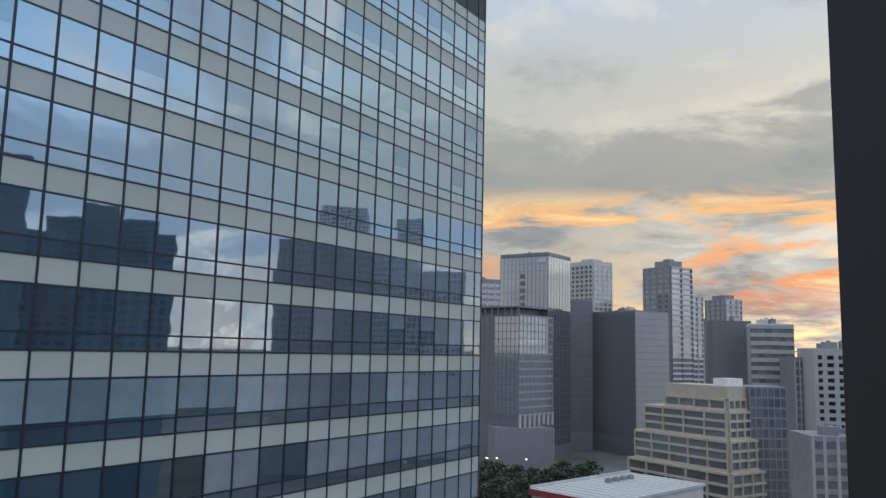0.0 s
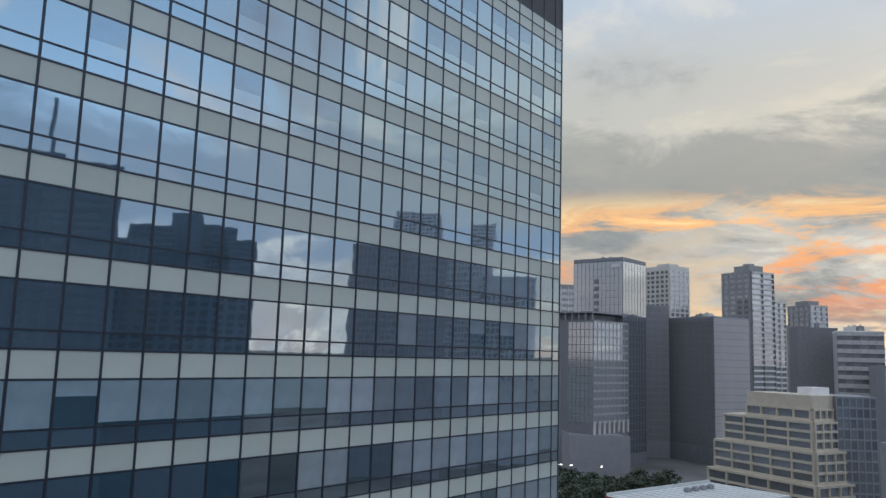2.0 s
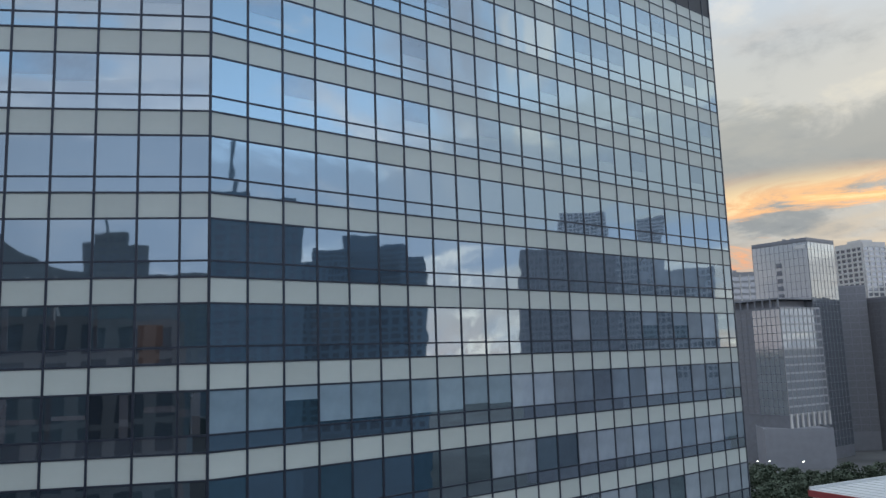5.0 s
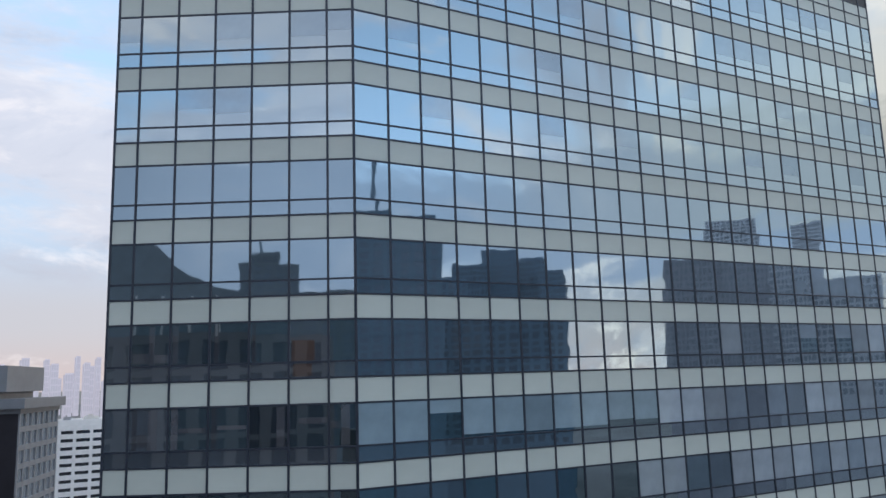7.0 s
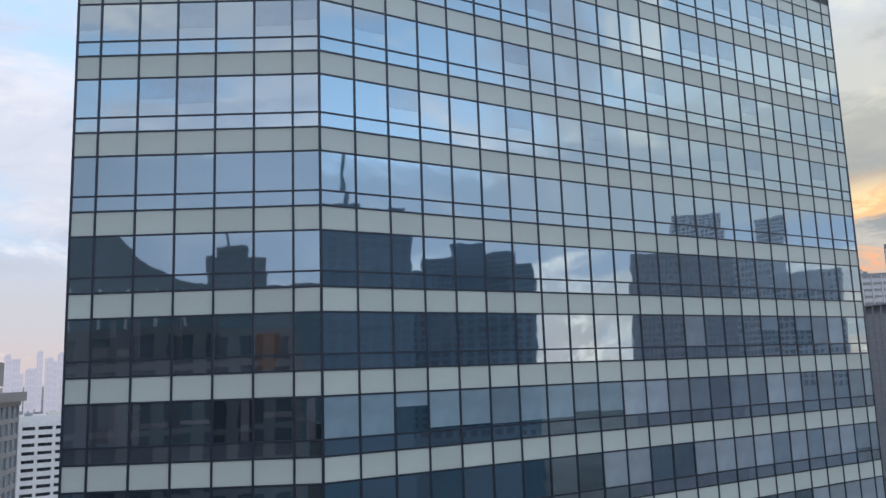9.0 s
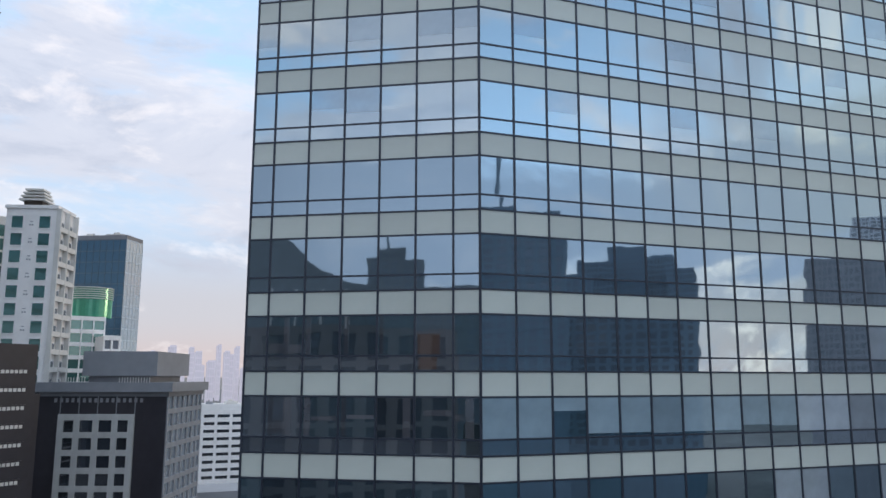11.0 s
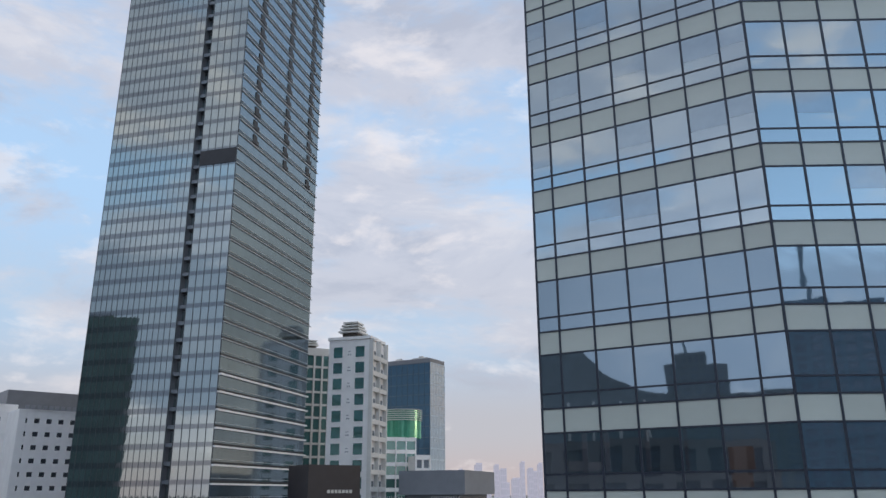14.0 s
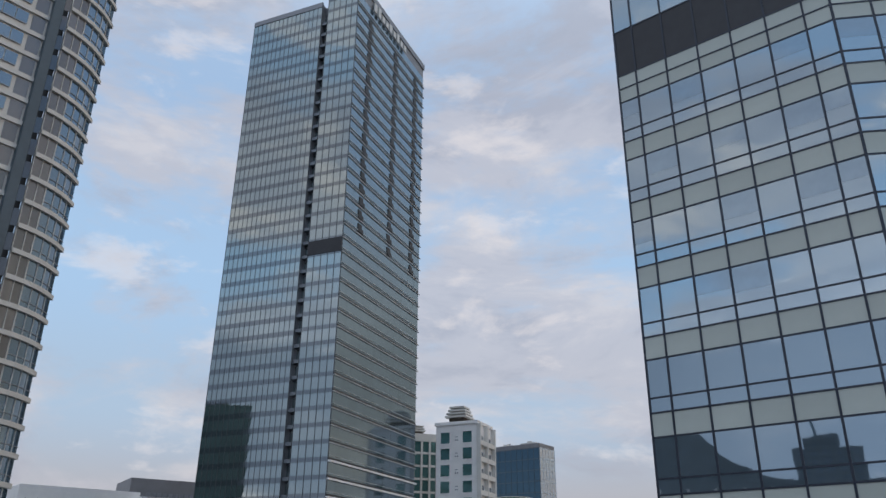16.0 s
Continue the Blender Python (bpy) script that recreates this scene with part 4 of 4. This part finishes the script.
for k in range(1, 24):
    part("panel_joint", box(bmesh.new(), 0.1, b.lx - 0.1, -0.28, -0.25, b.top - 4 * k, b.top - 4 * k + 0.2), WEST_DARK, b.ob, "", b.right)
b.parapet(1.0, 0.5, GREY_PANEL)
b.plant(7, 4)
b = Block("balconied_tower", "grey apartment tower with balconies and a small cap", 69.75, 71.6, 73.0, 560, 45, 6.2, CONCRETE, "apartment building")
facade(b.ob, b.right, b.lx, 6, b.top - 1, 3.6, 2, 1.2, 0.2, 1.1, CREAM, CONCRETE, DIM_GLASS, from_z=999)
facade(b.ob, b.left, b.ly, 6, b.top - 1, 3.6, 4, 1.7, 2.0, 0.3, CONCRETE, CONCRETE, DIM_GLASS, from_z=999)
b.block("cap", b.lx * 0.05, b.lx * 0.7, b.ly * 0.1, b.ly * 0.6, b.top, b.top + 4.6, CONCRETE)
b.block("cap", b.lx * 0.2, b.lx * 0.45, b.ly * 0.2, b.ly * 0.4, b.top + 4.6, b.top + 6.2, CONCRETE)
part("shoulder", box(bmesh.new(), b.lx, b.lx + 11, 0.6, 12, 0, EYE + 575 * math.tan(radians(4.15))), CONCRETE, b.ob)
facade(b.ob, b.right @ shift(b.lx, 0.6, 0), 11, 6, EYE + 575 * math.tan(radians(4.15)) - 1, 3.6, 2, 1.2, 0.3, 1.0, CREAM, CREAM, DIM_GLASS, from_z=999)
b = Block("far_capped_tower", "far grey tower with a stepped cap", 73.9, 75.2, 76.25, 640, 40, 3.9, CONCRETE, "tower")
facade(b.ob, b.left, b.ly, 40, b.top - 1, 3.8, 4, 1.6, 1.2, 0.4, CONCRETE, CONCRETE, DIM_GLASS, from_z=999)
facade(b.ob, b.right, b.lx, 40, b.top - 1, 3.8, 3, 1.6, 0.6, 0.6, CREAM, CONCRETE, DIM_GLASS, from_z=999)
b.block("cap", b.lx * 0.2, b.lx * 0.8, b.ly * 0.2, b.ly * 0.8, b.top, b.top + 4, CONCRETE)
part("shoulder", box(bmesh.new(), 2, b.lx - 1, b.ly, b.ly + 5.5, 0, EYE + 640 * math.tan(radians(2.7))), CONCRETE, b.ob)
b = Block("dark_cube_block", "dark glass office cube with a flat roof", 73.9, 74.3, 76.75, 420, 12, 2.5, CHARCOAL, "office building")
facade(b.ob, b.right, b.lx, 6, b.top - 1, 4, 7, 0.3, 0.15, 0.1, WEST_DARK, WEST_DARK, WEST_PANE, from_z=999)
b.plant(9, 3)
b = Block("striped_block", "office block with white floor bands", None, 76.65, 79.35, 400, 5, 2.2, WEST_PALE, "office building")
facade(b.ob, b.right, b.lx, 10, b.top - 1.5, 3.9, 6, 1.9, 0.12, 0.4, WEST_PALE, GREY_PANEL, WEST_PANE)
b.parapet(0.8, 0.5, WHITE)
b.plant(11, 5)
b = Block("grey_narrow_block", "narrow grey office block with dark glazing", None, 79.3, 80.5, 380, 20, 0.15, GREY_PANEL, "office building")
facade(b.ob, b.right, b.lx, 6, b.top - 2, 3.5, 4, 0.9, 0.3, 0.3, GREY_PANEL, CREAM, DIM_GLASS)
b.block("roof_rail", 0, b.lx, 0, 0.2, b.top + 2, b.top + 2.6, CREAM)
b = Block("white_flats", "white block of flats with small dark windows", None, 80.4, 85.0, 370, 20, 0.75, WEST_PALE, "apartment building")
facade(b.ob, b.right, b.lx, 6, b.top - 3, 3.2, 7, 1.5, 1.9, 0.3, WEST_PALE, WEST_PALE, BLACK_WIN)
b.plant(12, 5)
b = Block("corner_shop_block", "low white block with a dark glazed front", None, 80.0, 84.5, 265, 20, -4.8, CONCRETE, "office building")
facade(b.ob, b.right, b.lx, 4, b.top - 1.5, 3.6, 6, 1.5, 0.9, 0.2, CONCRETE, WEST_PALE, DIM_GLASS)
b.plant(13, 3)

# the stepped office block in front
STEP_D = 305.0
sx0, sy0 = at(75.0, STEP_D)
stepped = thing("stepped_office_block", "beige stepped office block with open window bays", "office building", sx0, sy0, 0, 52 - 75.0)
for i, (azl, azr, el) in enumerate(((71.1, 76.5, -1.88), (69.7, 76.9, -3.5), (69.05, 77.2, -5.35), (68.6, 77.6, -7.35))):
    out = i * 1.3
    phi = 52 - 75.0
    fx = sx0 - out * math.cos(radians(phi)) + out * math.sin(radians(phi))
    fy = sy0 - out * math.sin(radians(phi)) - out * math.cos(radians(phi))
    ly_ = reach(fx, fy, phi + 90, azl)
    lx_ = reach(fx, fy, phi, azr)
    top = EYE + (STEP_D + 2) * math.tan(radians(el))
    nxt = EYE + (STEP_D + 2) * math.tan(radians((-3.5, -5.35, -7.35, -14.0)[i]))
    z0 = nxt if i < 3 else 2.0
    part("tier", box(bmesh.new(), -out, lx_ - out, -out, ly_ - out, 0 if i == 3 else z0 - 0.5, top), PALE_STONE, stepped)
    mr_, ml_ = shift(-out, -out - 0.004, 0), shift(-out - 0.004, ly_ - out, 0, -90)
    lift = top - (5.2 if i == 0 else 0.9)
    facade(stepped, ml_, ly_, z0, lift, 3.55, 4 + (i > 1), 0.85, 0.6, 0.8, PALE_STONE, PALE_STONE, DIM_GLASS)
    facade(stepped, mr_, lx_, z0, lift, 3.55, 4, 0.85, 0.6, 0.8, PALE_STONE, PALE_STONE, DIM_GLASS)
part("roof_room", box(bmesh.new(), 3, 12, 2, 8, EYE - 10.1, EYE - 7.4), WHITE, stepped, "white rooftop room")
b = Block("dark_glass_annex", "grey glass annex beside the beige block", None, 76.4, 78.7, 312, 22, -1.85, GREY_PANEL, "office building")
facade(b.ob, b.right, b.lx, 4, b.top - 0.6, 3.6, 6, 0.6, 0.4, 0.2, GREY_PANEL, GREY_PANEL, DIM_GLASS)

# the low hall with the white roof
hall = thing("white_roofed_hall", "low hall with a flat white metal roof and a red fascia", "hall", 156.4, 66.0, 0, -12)
HT = 28.9
part("wall", box(bmesh.new(), 0.4, 38.6, 0.4, 20.4, 0, HT - 0.6), CREAM, hall)
part("roof", box(bmesh.new(), 0, 39, 0, 20.8, HT - 0.6, HT), ROOF_WHITE, hall, "flat white metal roof")
part("fascia", box(bmesh.new(), -0.35, -0.01, 0, 20.8, HT - 1.3, HT - 0.02), RED, hall, "red painted fascia")
for k in range(14):
    part("roof_seam", box(bmesh.new(), 1 + k * 2.75, 1.2 + k * 2.75, 0.1, 20.7, HT, HT + 0.12), ROOF_WHITE, hall)
for k in range(4):
    part("roof_unit", box(box(bmesh.new(), 20 + 3 * k, 21.6 + 3 * k, 14, 15, HT, HT + 0.9), 20.3 + 3 * k, 21.3 + 3 * k, 14.2, 14.8, HT + 0.9, HT + 1.1), GREY_PANEL, hall)
part("roof_edge", box(bmesh.new(), 0, 39, 20.5, 20.8, HT, HT + 0.6), ROOF_WHITE, hall)


# ---- trees and the street round the podium ----
def tree(seed, h):
    r = random.Random(seed)
    ob = thing("tree", "dark green broad-leaved street tree", "tree", 0, 0, group="trees by the podium")
    bm = bmesh.new()
    bmesh.ops.create_cone(bm, cap_ends=True, segments=7, radius1=0.35, radius2=0.16, depth=h * 0.55, matrix=Matrix.Translation((0, 0, h * 0.275)))
    for k in range(5):
        m = Matrix.Translation((0, 0, h * 0.42)) @ Euler((radians(r.uniform(25, 55)), 0, k * 1.25)).to_matrix().to_4x4() @ Matrix.Translation((0, 0, h * 0.16))
        bmesh.ops.create_cone(bm, cap_ends=True, segments=5, radius1=0.13, radius2=0.05, depth=h * 0.34, matrix=m)
    part("trunk", bm, BARK, ob)
    bm = bmesh.new()
    for k in range(150):
        a, rad, zz = r.uniform(0, 6.283), h * 0.42 * math.sqrt(r.random()), r.random()
        rad *= math.sin(0.35 + 2.5 * zz)
        c = Vector((rad * math.cos(a), rad * math.sin(a), h * (0.42 + 0.58 * zz)))
        for _ in range(5):
            o = c + Vector((r.gauss(0, 0.45), r.gauss(0, 0.45), r.gauss(0, 0.3)))
            u = Vector((r.gauss(0, 1), r.gauss(0, 1), r.gauss(0, 0.6))).normalized() * r.uniform(0.35, 0.7)
            v = Vector((r.gauss(0, 1), r.gauss(0, 1), r.gauss(0, 0.6))).normalized() * r.uniform(0.3, 0.5)
            vs = [bm.verts.new(o + q) for q in (u, v, -u, -v)]
            bm.faces.new(vs)
    part("crown", bm, LEAF, ob)
    return ob


tree_kinds = [tree(31, 9), tree(32, 11), tree(33, 7.5)]
r = random.Random(40)
spots = []
for k in range(90):
    az, d = r.uniform(57.5, 70.0), r.uniform(270, 350)
    spots.append((*at(az, d), r.randrange(3), r.uniform(0, 360), r.uniform(0.8, 1.3)))
for k, (x, y, kind, turn, size) in enumerate(spots):
    m = shift(x, y, 0, turn) @ Matrix.Diagonal((size, size, size, 1))
    if k < 3:
        tree_kinds[k].matrix_basis = m
    else:
        copy_thing(tree_kinds[kind], shift(x, y, 0, turn))


LAMP = bpy.data.materials.new("warm_white_lamp")
LAMP.use_nodes = True
LAMP.node_tree.nodes["Principled BSDF"].inputs["Emission Color"].default_value = (1.0, 0.93, 0.8, 1)
LAMP.node_tree.nodes["Principled BSDF"].inputs["Emission Strength"].default_value = 6.0
lamp = thing("street_lamp", "grey street lamp post with a lit white head", "street lamp", *at(58.9, 398), 0, 0, "lamps along the podium")
bm = bmesh.new()
bmesh.ops.create_cone(bm, cap_ends=True, segments=8, radius1=0.14, radius2=0.08, depth=7.0, matrix=Matrix.Translation((0, 0, 3.5)))
part("post", bm, GREY_METAL, lamp)
part("arm", box(bmesh.new(), -1.4, 0.1, -0.06, 0.06, 6.9, 7.02), GREY_METAL, lamp)
part("lamp_head", box(bmesh.new(), -1.7, -0.9, -0.3, 0.3, 6.7, 6.9), LAMP, lamp, "lit white lamp head")
for az in (59.55, 61.6, 64.2, 66.0):
    copy_thing(lamp, shift(*at(az, 398), 0, 20))


def strip(name, label, a, b_, width, z, mat):
    """A straight paved strip from a to b."""
    (x0, y0), (x1, y1) = a, b_
    L = math.hypot(x1 - x0, y1 - y0)
    ob = new(name, mesh_of(name, box(bmesh.new(), 0, L, -width / 2, width / 2, 0, z), mat))
    ob.matrix_basis = shift(x0, y0, 0, math.degrees(math.atan2(y1 - y0, x1 - x0)))
    return tagged(ob, label, "road", kind="structure")


strip("road", "dark asphalt avenue below the towers", at(52, 300), at(75, 440), 16, 0.05, ASPHALT)
strip("pavement", "pale concrete plaza in front of the podium", at(64.5, 400), at(69, 395), 22, 0.15, CONCRETE)


# ---- behind the camera: towers that the facade mirrors ----
def mirrored(az, d, left=False):
    """The place that the facade's glass shows at that bearing and distance."""
    x, y = at(az, d)
    a = radians(TURN - (ANG if left else 0.0))
    nx, ny = math.sin(a), -math.cos(a)
    k = 2 * ((x - CX) * nx + (y - CY) * ny)
    return x - k * nx, y - k * ny


REAR_WIN = mirror_glass("dusky_rear_window", (0.5, 0.6, 0.7), (0.13, 0.18, 0.255), 0.06)
# Paler pane, with distance haze put into its inside colour.
REAR_WIN_PALE = mirror_glass("hazed_rear_window", (0.5, 0.6, 0.7), (0.34, 0.36, 0.40), 0.06)
REAR_WIN_DARK = mirror_glass("dark_rear_window", (0.5, 0.6, 0.7), (0.06, 0.06, 0.085), 0.10)
REAR = surface("blue_grey_rear_facade", (0.115, 0.205, 0.295), rough=0.5, vary=0.2, grain=0.3)
REAR_TAN = surface("dull_tan_rear_pier", (0.155, 0.15, 0.175), rough=0.7, vary=0.3, grain=0.15)
REAR_BROWN = surface("red_brown_rear_facade", (0.105, 0.10, 0.125), rough=0.6, vary=0.25, grain=0.3)
# REAR_GREY, REAR_HAZE and REAR_PALE are lightened: distance haze put into the colour.
REAR_GREY = surface("hazed_lilac_rear_facade", (0.36, 0.355, 0.40), rough=0.6, vary=0.2, grain=0.3)
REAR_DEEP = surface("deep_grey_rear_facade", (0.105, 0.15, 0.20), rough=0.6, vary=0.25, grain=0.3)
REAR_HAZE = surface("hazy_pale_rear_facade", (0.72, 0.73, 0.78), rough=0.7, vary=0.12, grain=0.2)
REAR_PALE = surface("hazed_grey_rear_facade", (0.56, 0.57, 0.61), rough=0.6, vary=0.15, grain=0.3)


def rear_tower(az0, az1, d, el, label, left=False, depth=25.0, mat=REAR, bays=11, floor_h=3.3, trim=None, pane=None):
    (x0, y0), (x1, y1) = mirrored(az0, d, left), mirrored(az1, d, left)
    width = math.hypot(x1 - x0, y1 - y0)
    ob = thing("rear_tower", label, "tower", x1, y1, 0, math.degrees(math.atan2(y0 - y1, x0 - x1)))
    top = EYE + d * math.tan(radians(el))
    part("body", box(bmesh.new(), 0, width, 0, depth, 0, top), mat, ob)
    facade(ob, shift(0, -0.004, 0), width, max(20, top - 18 * floor_h), top - 1.2, floor_h, bays, 1.1, width / bays * 0.35, 0.3, trim or mat, trim or mat, pane or REAR_WIN, from_z=999)
    return ob, width, top


TALL = "dusky blue-grey apartment tower with regular windows"
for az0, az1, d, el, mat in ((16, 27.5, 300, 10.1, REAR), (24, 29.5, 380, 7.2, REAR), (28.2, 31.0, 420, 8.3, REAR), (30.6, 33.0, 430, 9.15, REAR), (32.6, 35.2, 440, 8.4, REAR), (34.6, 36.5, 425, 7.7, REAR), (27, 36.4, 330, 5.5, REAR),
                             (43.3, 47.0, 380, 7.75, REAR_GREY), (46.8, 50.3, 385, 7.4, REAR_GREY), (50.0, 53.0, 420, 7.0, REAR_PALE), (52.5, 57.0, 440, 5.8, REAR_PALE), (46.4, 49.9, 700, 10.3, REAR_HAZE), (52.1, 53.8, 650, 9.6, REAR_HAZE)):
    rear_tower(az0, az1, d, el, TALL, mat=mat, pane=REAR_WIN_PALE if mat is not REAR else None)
far_top, wd, tp = rear_tower(20, 27.3, 520, 12.0, TALL, mat=REAR)
part("mast", box(bmesh.new(), wd * 0.60, wd * 0.60 + 2.6, 4, 6, tp, tp + 40), REAR, far_top, "slim rooftop mast")
part("roof_room", box(bmesh.new(), wd * 0.5, wd * 0.95, 3, 15, tp, tp + 5), REAR, far_top)
LOWB = "dusky brown city block with deep windows"
for az0, az1, d, el, mat in ((-2.0, 21.5, 330, 6.5, REAR_DEEP), (12.96, 17.0, 345, 8.6, REAR_DEEP), (13.6, 15.8, 350, 9.3, REAR_DEEP)):
    o, wd, tp = rear_tower(az0, az1, d, el, LOWB, True, mat=mat, bays=16 if az1 > 20 else 5)
part("mast", box(bmesh.new(), wd * 0.6, wd * 0.6 + 1.2, 4, 6, tp, tp + 9), REAR, o, "slim rooftop mast")
o, wd, tp = rear_tower(-2.0, 19.5, 150, 3.4, "red-brown city block with deep windows", True, mat=REAR_BROWN, bays=9, floor_h=6.0, trim=REAR_TAN, pane=REAR_WIN_DARK)
# the hall with a swooping roof
x0, y0 = mirrored(12.75, 262, True)
x1, y1 = mirrored(-1.0, 262, True)
swoop = thing("swooping_roof_hall", "dark hall whose roof sweeps up in a curve", "hall", x0, y0, 0, math.degrees(math.atan2(y1 - y0, x1 - x0)))
L = math.hypot(x1 - x0, y1 - y0)
bm = bmesh.new()
steps = 24
zlow, zhigh = EYE + 262 * math.tan(radians(6.7)), EYE + 262 * math.tan(radians(9.75))
prof = []
for i in range(steps + 1):
    u = i / steps
    prof.append((u * L, zlow + (zhigh - zlow) * min(1.0, (u / 0.42) ** 2.0)))
front = [bm.verts.new((x, 0, z)) for x, z in prof] + [bm.verts.new((L, 0, 0)), bm.verts.new((0, 0, 0))]
back = [bm.verts.new((v.co.x, 22, v.co.z)) for v in front]
bm.faces.new(front)
bm.faces.new(back[::-1])
for i in range(len(front)):
    j = (i + 1) % len(front)
    bm.faces.new((front[j], front[i], back[i], back[j]))
bmesh.ops.recalc_face_normals(bm, faces=bm.faces[:])
part("body", bm, REAR_DEEP, swoop)
for k in range(7):
    part("rib", box(bmesh.new(), L * (0.1 + 0.13 * k), L * (0.1 + 0.13 * k) + 0.8, -0.5, 0, 20, zlow - 2), REAR_PALE, swoop)
# the tower that darkens the foot of the hotel's glass, with planting on its roof
hnx, hny = -math.cos(radians(HPHI)), -math.sin(radians(HPHI))


def hotel_mirrored(az, d):
    x, y = at(az, d)
    k = 2 * ((x - HX) * hnx + (y - HY) * hny)
    return x - k * hnx, y - k * hny


(x0, y0), (x1, y1) = hotel_mirrored(-24.85, 400), hotel_mirrored(-29.5, 400)
rear = thing("roof_garden_tower", "dark tower with a planted roof terrace", "tower", x0, y0, 0, math.degrees(math.atan2(y1 - y0, x1 - x0)))
wd, tp = math.hypot(x1 - x0, y1 - y0), EYE + 400 * math.tan(radians(11.0))
REAR_TEAL = surface("deep_teal_rear_glass", (0.055, 0.12, 0.14), rough=0.35, vary=0.35, grain=0.12)
part("body", box(bmesh.new(), 0, wd, -22, 0, 0, tp), REAR_TEAL, rear)
for k in range(9):
    part("roof_frame", box(bmesh.new(), 1.0 + k * wd / 9, 1.6 + k * wd / 9, -4.0, -3.4, tp, tp + (3.2 if k % 3 else 5.0)), REAR_TEAL, rear)
(x0, y0), (x1, y1) = hotel_mirrored(-22.6, 300), hotel_mirrored(-29.8, 300)
low_rear = thing("low_teal_block", "low deep teal glass block across the street", "building", x0, y0, 0, math.degrees(math.atan2(y1 - y0, x1 - x0)))
part("body", box(bmesh.new(), 0, math.hypot(x1 - x0, y1 - y0), -20, 0, 0, EYE - 7.5), REAR_TEAL, low_rear)
part("parapet", box(bmesh.new(), 0, math.hypot(x1 - x0, y1 - y0), -0.5, 0, EYE - 7.5, EYE - 6.6), REAR_TEAL, low_rear)
for k in range(7):
    bm = bmesh.new()
    bmesh.ops.create_icosphere(bm, subdivisions=2, radius=2.4 + (k % 3) * 0.8, matrix=Matrix.Translation((2 + k * wd / 7, -3, tp + 1)))
    for v in bm.verts:
        v.co += Vector((noise.noise(v.co * 0.7), noise.noise(v.co * 0.7 + Vector((5, 0, 0))), noise.noise(v.co * 0.7 + Vector((0, 9, 0))))) * 1.6
    part("planting", bm, LEAF, rear)
# ---- the building that the camera looks out of ----
own = thing("own_building", "dark grey corner of the building the view is from", "building", 0, 0)
part("wall", box(bmesh.new(), -12, 5.5, -16, 3.2, 0, 53.5), FRAME_DARK, own)
part("wall", box(bmesh.new(), 5.5, 20.9, -16, 0.5, 0, 44), FRAME_DARK, own)
# Stands in for the close window jamb, set some 20 m out.
part("stand_in_jamb", box(bmesh.new(), 19.78, 20.9, -3.0, 4.63, 0, 82), FRAME_DARK, own, "dark upright standing in for the window jamb")
